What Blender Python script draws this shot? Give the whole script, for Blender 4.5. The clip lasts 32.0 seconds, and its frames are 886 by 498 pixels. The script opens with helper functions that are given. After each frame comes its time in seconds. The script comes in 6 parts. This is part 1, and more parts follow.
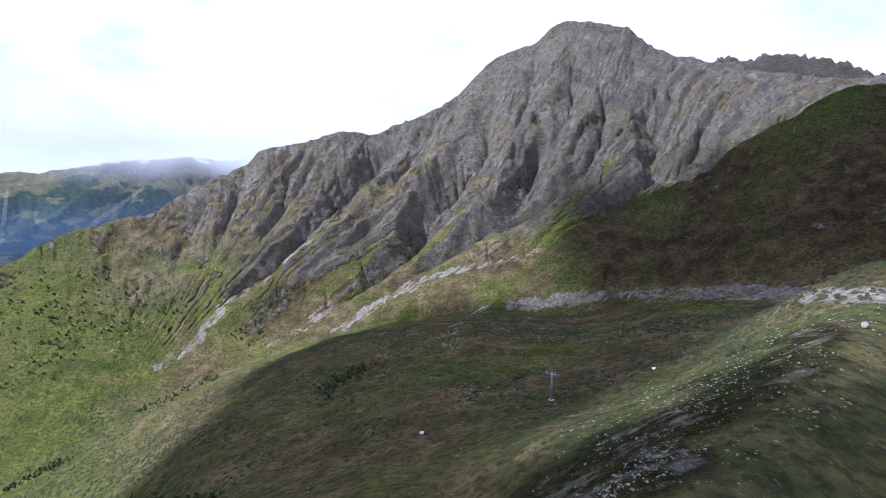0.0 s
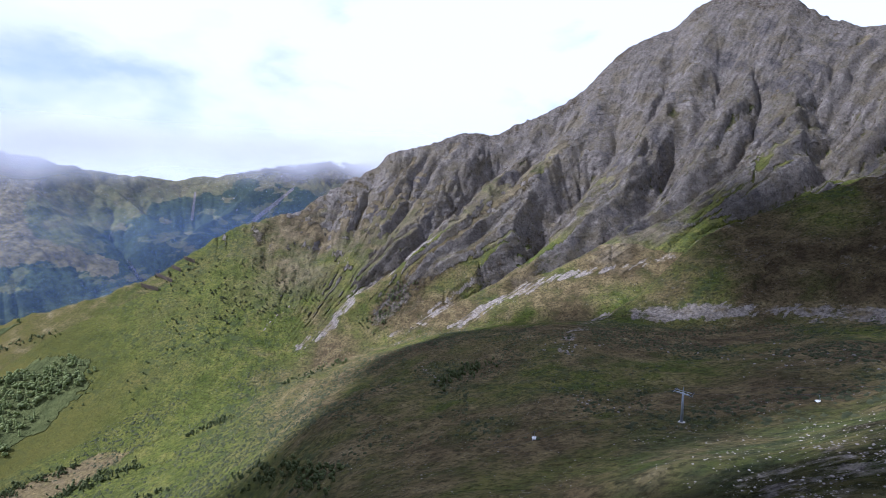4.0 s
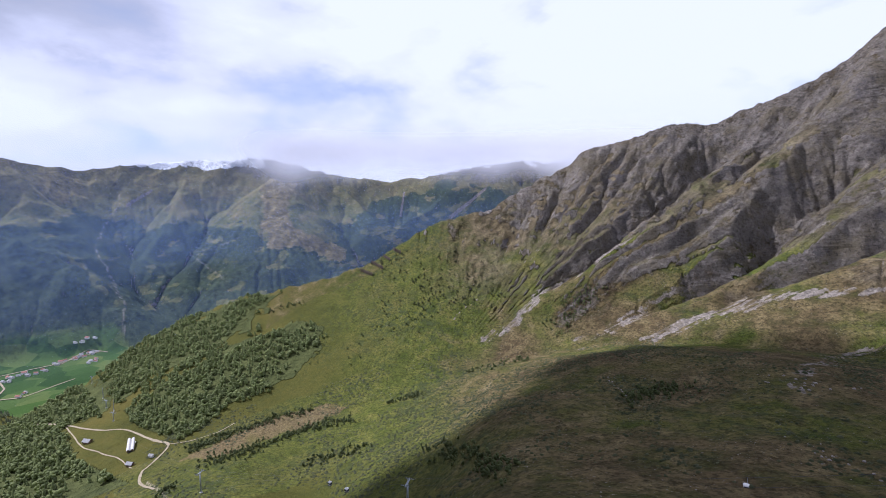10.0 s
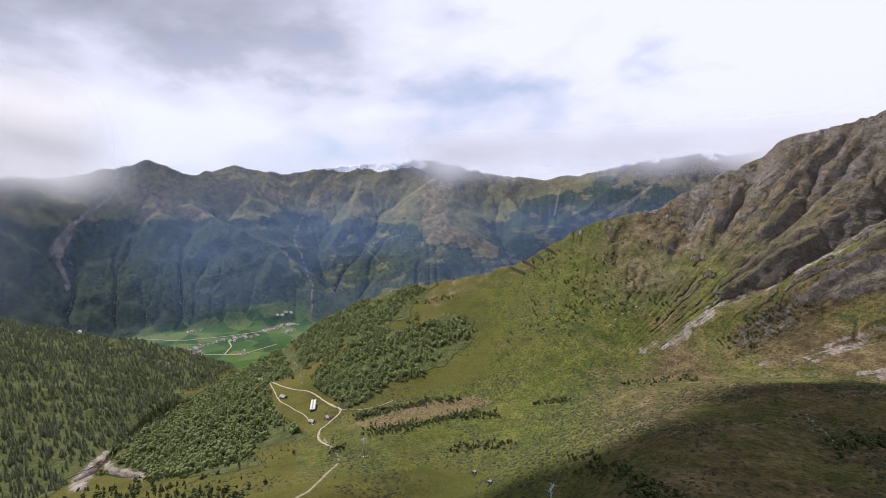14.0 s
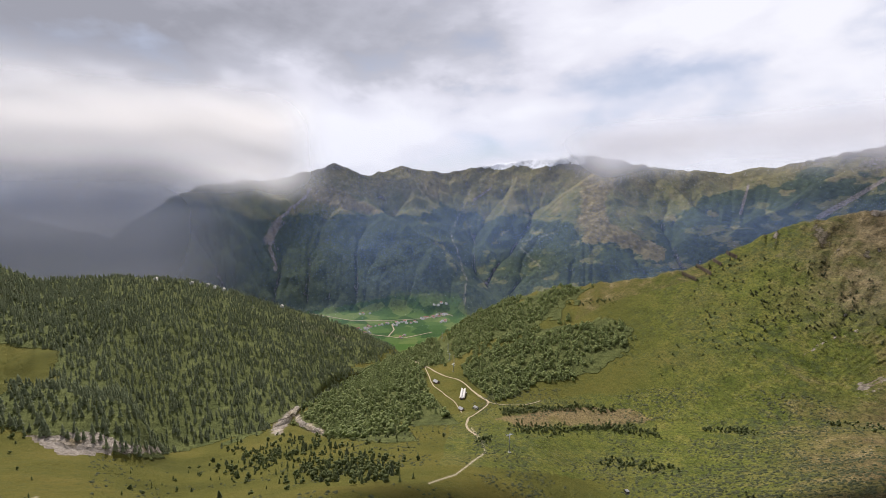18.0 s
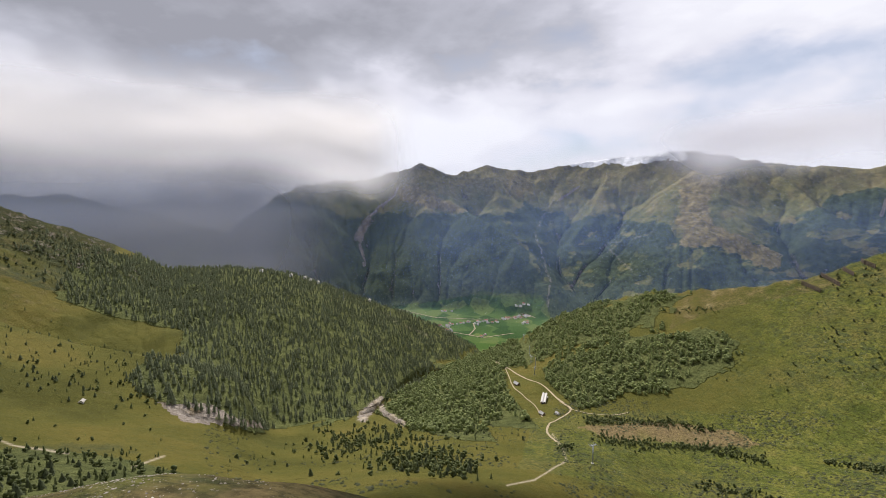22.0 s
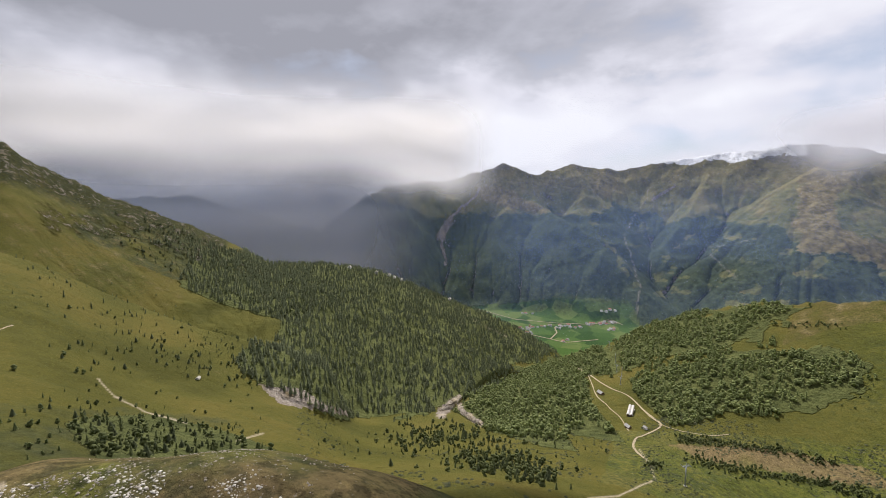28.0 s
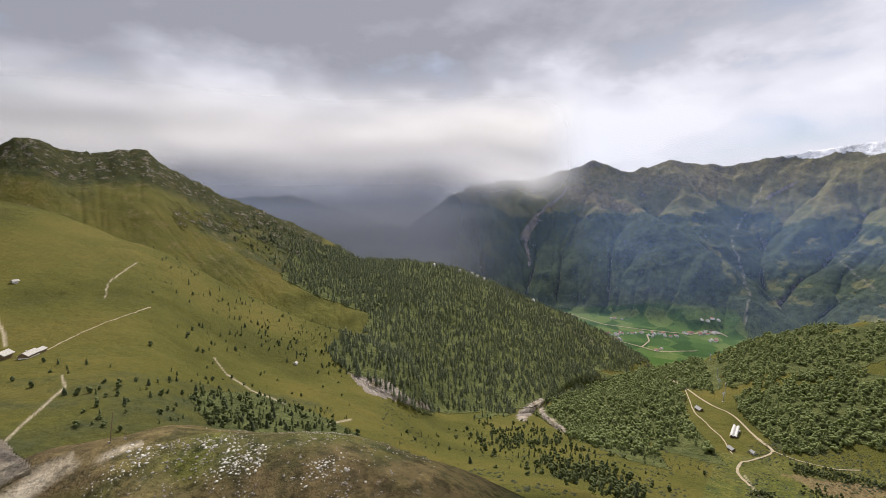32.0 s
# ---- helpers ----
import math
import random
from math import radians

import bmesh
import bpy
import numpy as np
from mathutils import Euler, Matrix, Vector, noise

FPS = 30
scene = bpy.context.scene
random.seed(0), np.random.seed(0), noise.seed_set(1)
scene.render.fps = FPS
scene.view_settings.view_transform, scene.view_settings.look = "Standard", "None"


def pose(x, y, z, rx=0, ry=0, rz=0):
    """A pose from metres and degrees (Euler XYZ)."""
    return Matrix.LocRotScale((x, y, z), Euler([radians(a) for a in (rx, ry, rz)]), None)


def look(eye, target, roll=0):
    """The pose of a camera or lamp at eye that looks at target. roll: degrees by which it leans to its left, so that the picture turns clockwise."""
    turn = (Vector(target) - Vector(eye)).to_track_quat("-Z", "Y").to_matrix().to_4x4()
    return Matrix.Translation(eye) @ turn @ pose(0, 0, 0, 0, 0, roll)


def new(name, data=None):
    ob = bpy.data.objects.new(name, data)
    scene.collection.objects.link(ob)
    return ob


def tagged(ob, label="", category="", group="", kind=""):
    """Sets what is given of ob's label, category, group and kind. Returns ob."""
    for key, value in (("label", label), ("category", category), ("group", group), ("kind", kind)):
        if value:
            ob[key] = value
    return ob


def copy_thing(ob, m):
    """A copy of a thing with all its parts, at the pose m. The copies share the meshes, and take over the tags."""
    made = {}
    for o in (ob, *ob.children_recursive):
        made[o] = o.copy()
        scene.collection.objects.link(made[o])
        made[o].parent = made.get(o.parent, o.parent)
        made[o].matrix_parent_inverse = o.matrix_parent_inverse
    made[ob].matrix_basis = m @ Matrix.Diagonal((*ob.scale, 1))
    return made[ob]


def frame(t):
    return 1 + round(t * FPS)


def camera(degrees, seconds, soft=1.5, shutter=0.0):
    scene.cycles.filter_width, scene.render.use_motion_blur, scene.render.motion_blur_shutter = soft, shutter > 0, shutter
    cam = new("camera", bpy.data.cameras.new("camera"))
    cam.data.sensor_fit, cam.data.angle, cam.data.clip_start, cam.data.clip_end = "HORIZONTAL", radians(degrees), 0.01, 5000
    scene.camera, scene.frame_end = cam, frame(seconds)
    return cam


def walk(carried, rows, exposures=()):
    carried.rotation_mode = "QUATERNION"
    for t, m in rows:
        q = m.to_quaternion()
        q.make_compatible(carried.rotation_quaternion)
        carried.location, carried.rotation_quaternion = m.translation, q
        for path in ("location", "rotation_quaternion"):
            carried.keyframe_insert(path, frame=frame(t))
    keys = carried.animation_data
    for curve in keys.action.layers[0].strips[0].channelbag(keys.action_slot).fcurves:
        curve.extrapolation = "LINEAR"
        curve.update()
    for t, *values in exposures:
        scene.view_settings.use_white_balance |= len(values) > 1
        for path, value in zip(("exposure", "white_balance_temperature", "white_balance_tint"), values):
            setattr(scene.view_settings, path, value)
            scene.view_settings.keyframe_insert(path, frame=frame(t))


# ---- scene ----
cam = camera(90.4, 32.0, soft=0.8)
EYE = (0.0, 0.0, 0.0)
# seconds, tilt, lean, heading: a hovering camera that turns to its left
PATH = [
    (0.0, 83.65, 0.31, 0.00), (0.5, 83.67, 0.23, 2.01), (1.0, 83.72, 0.21, 3.93), (1.5, 83.77, 0.17, 5.81),
    (2.0, 83.79, 0.10, 7.66), (2.5, 83.84, 0.06, 9.43), (3.0, 83.88, 0.09, 11.23), (3.5, 83.82, 0.15, 13.23),
    (5.5, 83.63, 0.14, 21.43), (6.0, 83.66, 0.07, 23.32), (6.5, 83.67, 0.04, 25.18), (7.0, 83.69, 0.06, 27.14),
    (7.5, 83.66, 0.04, 29.23), (8.0, 83.60, 0.00, 31.24), (8.5, 83.60, -0.01, 33.14), (9.0, 83.65, -0.03, 35.12),
    (9.5, 83.69, -0.04, 37.26), (10.0, 83.67, -0.01, 39.49), (10.5, 83.64, 0.00, 41.74), (11.0, 83.64, -0.01, 43.95),
    (11.5, 83.67, -0.01, 46.35), (12.0, 83.67, -0.04, 49.02), (12.5, 83.62, -0.06, 51.68), (13.0, 83.54, -0.05, 54.17),
    (13.5, 83.48, -0.01, 56.62), (14.0, 83.45, 0.02, 59.19), (14.5, 83.44, -0.01, 61.93), (16.5, 83.25, 0.02, 71.89),
    (17.0, 83.17, 0.11, 74.26), (17.5, 83.12, 0.20, 76.64), (18.0, 83.13, 0.24, 79.00), (18.5, 83.17, 0.24, 81.25),
    (19.0, 83.18, 0.28, 83.19), (19.5, 83.15, 0.34, 84.74), (20.0, 83.10, 0.38, 85.99), (20.5, 83.10, 0.40, 87.07),
    (21.0, 83.11, 0.40, 88.09), (21.5, 83.10, 0.33, 89.04), (22.0, 83.09, 0.28, 89.83), (22.5, 83.06, 0.31, 90.41),
    (23.0, 83.05, 0.38, 90.86), (23.5, 83.09, 0.44, 91.35), (24.0, 83.14, 0.46, 92.00), (24.5, 83.16, 0.44, 92.74),
    (26.5, 83.20, 0.30, 97.25), (27.0, 83.20, 0.40, 98.34), (27.5, 83.20, 0.45, 99.39), (28.0, 83.19, 0.44, 100.40),
    (28.5, 83.17, 0.44, 101.40), (29.0, 83.15, 0.51, 102.49), (29.5, 83.14, 0.61, 103.78), (30.0, 83.14, 0.68, 105.26),
    (30.5, 83.16, 0.71, 106.85), (31.0, 83.19, 0.70, 108.41), (31.5, 83.19, 0.67, 109.87), (32.0, 83.17, 0.64, 111.27),
]
walk(cam, [(t, pose(*EYE, rx, ry, rz)) for t, rx, ry, rz in PATH],
     exposures=[(0.0, 0.90, 4950, 17), (3.0, 0.84, 4950, 19), (7.0, 0.62, 5050, 24), (12.0, 0.54, 5500, 21), (18.0, 0.52, 6150, 15), (32.0, 0.52, 6200, 14)])

# ---- light ----
SUN_AZ, SUN_EL = 110.0, 47.0      # degrees to the left of +y, and above the horizon


def heading(az, el=0.0, r=1.0):
    """The point r metres off in a direction given in degrees."""
    a, e = radians(az), radians(el)
    return Vector((-r * math.sin(a) * math.cos(e), r * math.cos(a) * math.cos(e), r * math.sin(e)))


world = bpy.data.worlds.new("sky")
scene.world = world
world.use_nodes = True
wn, wl = world.node_tree.nodes, world.node_tree.links
wn.clear()


def wnode(kind, **props):
    n = wn.new(kind)
    for k, v in props.items():
        n.inputs[k].default_value = v
    return n


def wmath(op, a, b=None):
    n = wn.new("ShaderNodeMath")
    n.operation = op
    for i, v in enumerate((a, b)):
        if v is None:
            continue
        if isinstance(v, (int, float)):
            n.inputs[i].default_value = v
        else:
            wl.new(v, n.inputs[i])
    return n.outputs[0]


def wmath_vector(base, wobble, amount):
    """A direction, pushed about by a noise."""
    k, n = wn.new("ShaderNodeVectorMath"), wn.new("ShaderNodeVectorMath")
    k.operation, n.operation = "SCALE", "ADD"
    k.inputs["Scale"].default_value = amount
    wl.new(wobble, k.inputs[0])
    wl.new(base, n.inputs[0])
    wl.new(k.outputs[0], n.inputs[1])
    return n.outputs[0]


def wramp(fac, stops):
    n = wn.new("ShaderNodeValToRGB")
    e = n.color_ramp.elements
    while len(e) < len(stops):
        e.new(0.5)
    for i, (p, c) in enumerate(stops):
        e[i].position, e[i].color = p, (*c, 1)
    wl.new(fac, n.inputs["Fac"])
    return n.outputs["Color"]


sky = wn.new("ShaderNodeTexSky")
sky.sky_type, sky.sun_disc = "NISHITA", False
sky.sun_elevation, sky.sun_rotation = radians(SUN_EL), radians(-SUN_AZ)
coord = wn.new("ShaderNodeTexCoord")
sep = wn.new("ShaderNodeSeparateXYZ")
wl.new(coord.outputs["Generated"], sep.inputs[0])
dx, dy, dz = sep.outputs
# cloud decks are seen foreshortened towards the horizon
flat = wmath("ADD", wmath("MAXIMUM", dz, 0.0), 0.42)
comb = wn.new("ShaderNodeCombineXYZ")
wl.new(wmath("DIVIDE", dx, flat), comb.inputs[0])
wl.new(wmath("DIVIDE", dy, flat), comb.inputs[1])
wl.new(wmath("MULTIPLY", dz, 2.2), comb.inputs[2])
big = wnode("ShaderNodeTexNoise", Scale=1.5, Detail=7.0, Roughness=0.52, Distortion=0.25)
wl.new(comb.outputs[0], big.inputs["Vector"])
fine = wnode("ShaderNodeTexNoise", Scale=4.2, Detail=6.0, Roughness=0.55)
wl.new(comb.outputs[0], fine.inputs["Vector"])
puff = wn.new("ShaderNodeTexVoronoi")
puff.feature, puff.inputs["Scale"].default_value, puff.inputs["Smoothness"].default_value = "SMOOTH_F1", 5.5, 0.6
wl.new(wmath_vector(comb.outputs[0], fine.outputs["Color"], 0.35), puff.inputs["Vector"])
lump = wmath("ADD", wmath("MULTIPLY", big.outputs[0], 0.66), wmath("MULTIPLY", fine.outputs[0], 0.22))
lump = wmath("ADD", lump, wmath("MULTIPLY", wmath("SUBTRACT", 0.95, puff.outputs["Distance"]), 0.13))
# the deck is thick and grey in one quarter of the sky, thin and white in the other
gx, gy, _ = heading(143)
thick = wmath("ADD", wmath("MULTIPLY", dx, gx), wmath("MULTIPLY", dy, gy))
heavy = wmath("MULTIPLY", wmath("MAXIMUM", thick, 0.0), wmath("MINIMUM", wmath("MAXIMUM", wmath("SUBTRACT", wmath("MULTIPLY", dz, 7.0), 1.25), -0.4), 1.0))
shade = wmath("SUBTRACT", wmath("ADD", lump, 0.055), wmath("ADD", wmath("MULTIPLY", heavy, 0.36), wmath("MULTIPLY", thick, 0.135)))
cloud = wramp(shade, [(0.20, (0.33, 0.33, 0.35)), (0.36, (0.52, 0.52, 0.55)), (0.47, (0.76, 0.75, 0.78)), (0.60, (0.91, 0.90, 0.90))])
skyc = wn.new("ShaderNodeMix")
skyc.data_type = "RGBA"
gain = wn.new("ShaderNodeVectorMath")
gain.operation = "SCALE"
gain.inputs["Scale"].default_value = 0.12
wl.new(sky.outputs[0], gain.inputs[0])
cover = wramp(lump, [(0.36, (0.62, 0.62, 0.62)), (0.47, (0.97, 0.97, 0.97))])
wl.new(cover, skyc.inputs["Factor"])
wl.new(gain.outputs[0], skyc.inputs["A"])
wl.new(cloud, skyc.inputs["B"])
bg = wnode("ShaderNodeBackground", Strength=0.74)
wl.new(skyc.outputs["Result"], bg.inputs["Color"])
wout = wn.new("ShaderNodeOutputWorld")
wl.new(bg.outputs[0], wout.inputs["Surface"])

sun = new("sun", bpy.data.lights.new("sun", "SUN"))
sun.data.energy, sun.data.angle, sun.data.color = 4.8, radians(0.9), (1.0, 0.93, 0.82)
sun.matrix_world = look(heading(SUN_AZ, SUN_EL, 3000), (0, 0, 0))

# ---- materials ----


class Mat:
    """A small builder of node materials."""

    def __init__(self, name):
        self.m = bpy.data.materials.new(name)
        self.m.use_nodes = True
        self.n, self.l = self.m.node_tree.nodes, self.m.node_tree.links
        self.bsdf = self.n["Principled BSDF"]
        self.bsdf.inputs["Specular IOR Level"].default_value = 0.25
        self.pos = None

    def where(self):
        if self.pos is None:
            self.pos = self.n.new("ShaderNodeNewGeometry").outputs["Position"]
        return self.pos

    def local(self):
        return self.n.new("ShaderNodeTexCoord").outputs["Object"]

    def noise(self, size, detail=4.0, rough=0.55, vector=None, stretch=None):
        n = self.n.new("ShaderNodeTexNoise")
        n.inputs["Scale"].default_value = 1.0 / size
        n.inputs["Detail"].default_value = detail
        n.inputs["Roughness"].default_value = rough
        v = vector or self.where()
        if stretch:
            mp = self.n.new("ShaderNodeMapping")
            mp.inputs["Scale"].default_value = stretch
            self.l.new(v, mp.inputs["Vector"])
            v = mp.outputs[0]
        self.l.new(v, n.inputs["Vector"])
        return n.outputs["Fac"]

    def ramp(self, fac, stops):
        n = self.n.new("ShaderNodeValToRGB")
        e = n.color_ramp.elements
        while len(e) < len(stops):
            e.new(0.5)
        for i, (p, c) in enumerate(stops):
            if isinstance(c, (int, float)):
                c = (c, c, c)
            e[i].position, e[i].color = p, (*c, 1)
        self.l.new(fac, n.inputs["Fac"])
        return n.outputs["Color"]

    def mix(self, fac, a, b, blend="MIX"):
        n = self.n.new("ShaderNodeMix")
        n.data_type, n.blend_type = "RGBA", blend
        for key, v in (("Factor", fac), ("A", a), ("B", b)):
            if isinstance(v, (int, float)):
                n.inputs[key].default_value = v if key == "Factor" else (v, v, v, 1)
            elif isinstance(v, tuple):
                n.inputs[key].default_value = (*v, 1)
            else:
                self.l.new(v, n.inputs[key])
        return n.outputs["Result"]

    def math(self, op, a, b=0.0):
        n = self.n.new("ShaderNodeMath")
        n.operation = op
        for i, v in enumerate((a, b)):
            if isinstance(v, (int, float)):
                n.inputs[i].default_value = v
            else:
                self.l.new(v, n.inputs[i])
        return n.outputs[0]

    def attr(self, name):
        n = self.n.new("ShaderNodeAttribute")
        n.attribute_name = name
        s = self.n.new("ShaderNodeSeparateColor")
        self.l.new(n.outputs["Color"], s.inputs[0])
        return (*s.outputs, n.outputs["Alpha"])

    def bump(self, height, distance, strength=1.0, below=None):
        n = self.n.new("ShaderNodeBump")
        n.inputs["Distance"].default_value = distance
        n.inputs["Strength"].default_value = strength
        self.l.new(height, n.inputs["Height"])
        if below is not None:
            self.l.new(below, n.inputs["Normal"])
        return n.outputs[0]

    def done(self, colour, rough=0.9, normal=None, metal=0.0):
        for key, v in (("Base Color", colour), ("Roughness", rough), ("Metallic", metal), ("Normal", normal)):
            if v is None:
                continue
            if isinstance(v, tuple):
                self.bsdf.inputs[key].default_value = (*v, 1)
            elif isinstance(v, (int, float)):
                self.bsdf.inputs[key].default_value = v
            else:
                self.l.new(v, self.bsdf.inputs[key])
        return self.m


def ground_material():
    m = Mat("alpine_ground")
    rock, scree, wood, path = m.attr("cover_a")
    dry, field, snow, pink = m.attr("cover_b")
    n_big, n_mid, n_small = m.noise(90, 5), m.noise(16, 6, 0.62), m.noise(2.4, 5, 0.68)
    tuft = m.noise(0.9, 4, 0.7)
    grass = m.ramp(n_mid, [(0.32, (0.046, 0.060, 0.011)), (0.48, (0.084, 0.095, 0.018)), (0.60, (0.112, 0.114, 0.024)), (0.72, (0.140, 0.128, 0.036))])
    grass = m.mix(m.ramp(n_big, [(0.45, 0.0), (0.65, 0.6)]), grass, (0.115, 0.095, 0.036))
    calm = m.attr("cover_d")[0]
    rough_turf = m.math("SUBTRACT", 1.0, m.math("MULTIPLY", calm, 0.75))
    grass = m.mix(calm, grass, m.ramp(n_big, [(0.36, (0.051, 0.051, 0.011)), (0.50, (0.072, 0.069, 0.015)), (0.64, (0.094, 0.081, 0.019))]))
    grass = m.mix(m.math("MULTIPLY", rough_turf, m.ramp(n_small, [(0.40, 0.75), (0.52, 0.0)])), grass, (0.030, 0.038, 0.013))
    grass = m.mix(m.ramp(tuft, [(0.54, 0.0), (0.68, 0.4)]), grass, (0.160, 0.155, 0.048))
    shrub = m.ramp(m.noise(5.5, 4, 0.6), [(0.50, 0.0), (0.57, 0.75)])
    grass = m.mix(m.math("MULTIPLY", m.math("MULTIPLY", shrub, rough_turf), m.ramp(m.noise(70, 3), [(0.40, 0.15), (0.58, 1.0)])), grass, (0.040, 0.052, 0.022))
    heath = m.attr("cover_d")[2]
    grass = m.mix(m.math("MULTIPLY", heath, m.ramp(m.noise(9, 6, 0.7), [(0.40, 1.0), (0.62, 0.35)])), grass, m.ramp(n_small, [(0.35, (0.026, 0.034, 0.016)), (0.65, (0.058, 0.064, 0.030))]))
    dryc = m.ramp(n_mid, [(0.32, (0.052, 0.038, 0.021)), (0.48, (0.096, 0.071, 0.035)), (0.62, (0.150, 0.118, 0.054)), (0.74, (0.20, 0.165, 0.088))])
    dryc = m.mix(m.ramp(n_small, [(0.40, 0.7), (0.52, 0.0)]), dryc, (0.040, 0.035, 0.018))
    col = m.mix(m.ramp(m.math("ADD", dry, m.math("MULTIPLY", m.math("SUBTRACT", n_mid, 0.5), 1.1)), [(0.25, 0.0), (0.7, 1.0)]), grass, dryc)
    # streaks that follow the fall lines of the great face
    cc = m.attr("cover_c")
    fallv = m.n.new("ShaderNodeCombineXYZ")
    m.l.new(m.math("MULTIPLY", cc[2], 100.0), fallv.inputs[0])
    m.l.new(m.math("MULTIPLY", cc[3], 38.0), fallv.inputs[1])
    fall = m.noise(0.8, 8, 0.70, fallv.outputs[0])
    fall2 = m.noise(2.6, 7, 0.66, fallv.outputs[0])
    on_face = m.attr("cover_d")[1]
    fall, fall2 = m.mix(on_face, m.noise(4, 7, 0.72), fall), m.mix(on_face, m.noise(14, 7, 0.72), fall2)
    strawc = m.ramp(m.math("ADD", m.math("MULTIPLY", n_mid, 0.55), m.math("MULTIPLY", fall, 0.45)), [(0.37, (0.058, 0.048, 0.032)), (0.47, (0.150, 0.124, 0.084)), (0.58, (0.215, 0.178, 0.125)), (0.70, (0.29, 0.25, 0.195))])
    col = m.mix(m.math("MULTIPLY", cc[1], m.ramp(m.math("ADD", m.math("MULTIPLY", m.noise(26, 6, 0.7), 0.5), m.math("MULTIPLY", fall2, 0.5)), [(0.40, 0.35), (0.53, 0.97)])), col, strawc)
    stony = m.math("MULTIPLY", m.ramp(m.noise(1.3, 4, 0.65), [(0.635, 0.0), (0.67, 0.9)]), m.ramp(m.noise(38, 4), [(0.42, 0.1), (0.58, 0.9)]))
    col = m.mix(m.math("MULTIPLY", stony, m.math("SUBTRACT", 1.0, calm)), col, (0.24, 0.22, 0.19))
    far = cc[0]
    goldc = m.ramp(m.noise(45, 6, 0.7), [(0.36, (0.105, 0.090, 0.032)), (0.52, (0.185, 0.150, 0.062)), (0.66, (0.25, 0.21, 0.10))])
    alp = m.ramp(m.noise(150, 6, 0.65), [(0.35, (0.078, 0.086, 0.032)), (0.5, (0.122, 0.124, 0.045)), (0.65, (0.175, 0.152, 0.064))])
    col = m.mix(m.math("MULTIPLY", far, 0.95), col, m.mix(dry, alp, goldc))
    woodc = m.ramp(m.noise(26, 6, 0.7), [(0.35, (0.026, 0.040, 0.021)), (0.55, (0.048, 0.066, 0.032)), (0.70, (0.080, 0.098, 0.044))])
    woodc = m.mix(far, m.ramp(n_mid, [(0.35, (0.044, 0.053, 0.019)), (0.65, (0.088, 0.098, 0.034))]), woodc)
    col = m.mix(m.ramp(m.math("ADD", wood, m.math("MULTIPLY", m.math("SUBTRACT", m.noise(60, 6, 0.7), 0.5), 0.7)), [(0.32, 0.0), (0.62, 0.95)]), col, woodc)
    pinkc = m.ramp(n_small, [(0.35, (0.120, 0.080, 0.042)), (0.65, (0.215, 0.150, 0.092))])
    col = m.mix(pink, col, pinkc)
    rockn = m.math("ADD", m.math("MULTIPLY", m.noise(10, 8, 0.72), 0.6), m.math("MULTIPLY", fall, 0.4))
    rockc = m.ramp(rockn, [(0.34, (0.085, 0.074, 0.064)), (0.44, (0.178, 0.156, 0.132)), (0.54, (0.260, 0.230, 0.197)), (0.66, (0.40, 0.365, 0.33))])
    rockc = m.mix(m.ramp(m.noise(34, 6, 0.7), [(0.46, 0.0), (0.60, 0.65)]), rockc, (0.190, 0.158, 0.098))
    rockc = m.mix(m.ramp(m.noise(55, 7, 0.72), [(0.55, 0.0), (0.62, 0.55)]), rockc, (0.100, 0.094, 0.102))
    moss = m.attr("cover_d")[3]
    rockc = m.mix(m.math("MULTIPLY", moss, m.ramp(m.noise(7, 6, 0.72), [(0.42, 0.0), (0.56, 0.9)])), rockc, m.ramp(n_small, [(0.35, (0.082, 0.078, 0.028)), (0.65, (0.165, 0.145, 0.060))]))
    mott = m.math("SUBTRACT", m.math("ADD", m.math("MULTIPLY", m.noise(11, 9, 0.78), 0.42), m.math("MULTIPLY", fall2, 0.58)), 0.5)
    edge = m.ramp(m.math("ADD", rock, m.math("MULTIPLY", mott, 2.6)), [(0.42, 0.0), (0.58, 1.0)])
    col = m.mix(edge, col, rockc)
    screec = m.ramp(m.noise(3.5, 7, 0.75), [(0.34, (0.100, 0.087, 0.074)), (0.50, (0.190, 0.165, 0.138)), (0.66, (0.31, 0.275, 0.235))])
    screec = m.mix(m.ramp(m.noise(22, 5, 0.7), [(0.50, 0.0), (0.62, 0.75)]), screec, dryc)
    edge2 = m.ramp(m.math("ADD", scree, m.math("MULTIPLY", m.math("SUBTRACT", m.noise(10, 7, 0.72), 0.5), 1.9)), [(0.48, 0.0), (0.62, 1.0)])
    col = m.mix(edge2, col, screec)
    plots = m.n.new("ShaderNodeTexVoronoi")
    plots.inputs["Scale"].default_value = 1 / 95
    m.l.new(m.where(), plots.inputs["Vector"])
    shades = m.n.new("ShaderNodeSeparateColor")
    m.l.new(plots.outputs["Color"], shades.inputs[0])
    fieldc = m.ramp(shades.outputs[0], [(0.1, (0.024, 0.052, 0.012)), (0.5, (0.042, 0.080, 0.018)), (0.9, (0.078, 0.108, 0.030))])
    col = m.mix(field, col, fieldc)
    pathc = m.ramp(n_small, [(0.3, (0.27, 0.225, 0.160)), (0.7, (0.44, 0.385, 0.29))])
    col = m.mix(path, col, pathc)
    edge3 = m.ramp(m.math("ADD", snow, m.math("MULTIPLY", m.math("SUBTRACT", m.noise(60, 6, 0.7), 0.5), 1.6)), [(0.5, 0.0), (0.6, 1.0)])
    col = m.mix(edge3, col, (0.80, 0.82, 0.86))
    # grain at two scales over all of it
    near_turf = m.math("MULTIPLY", rough_turf, m.math("SUBTRACT", 1.0, far))
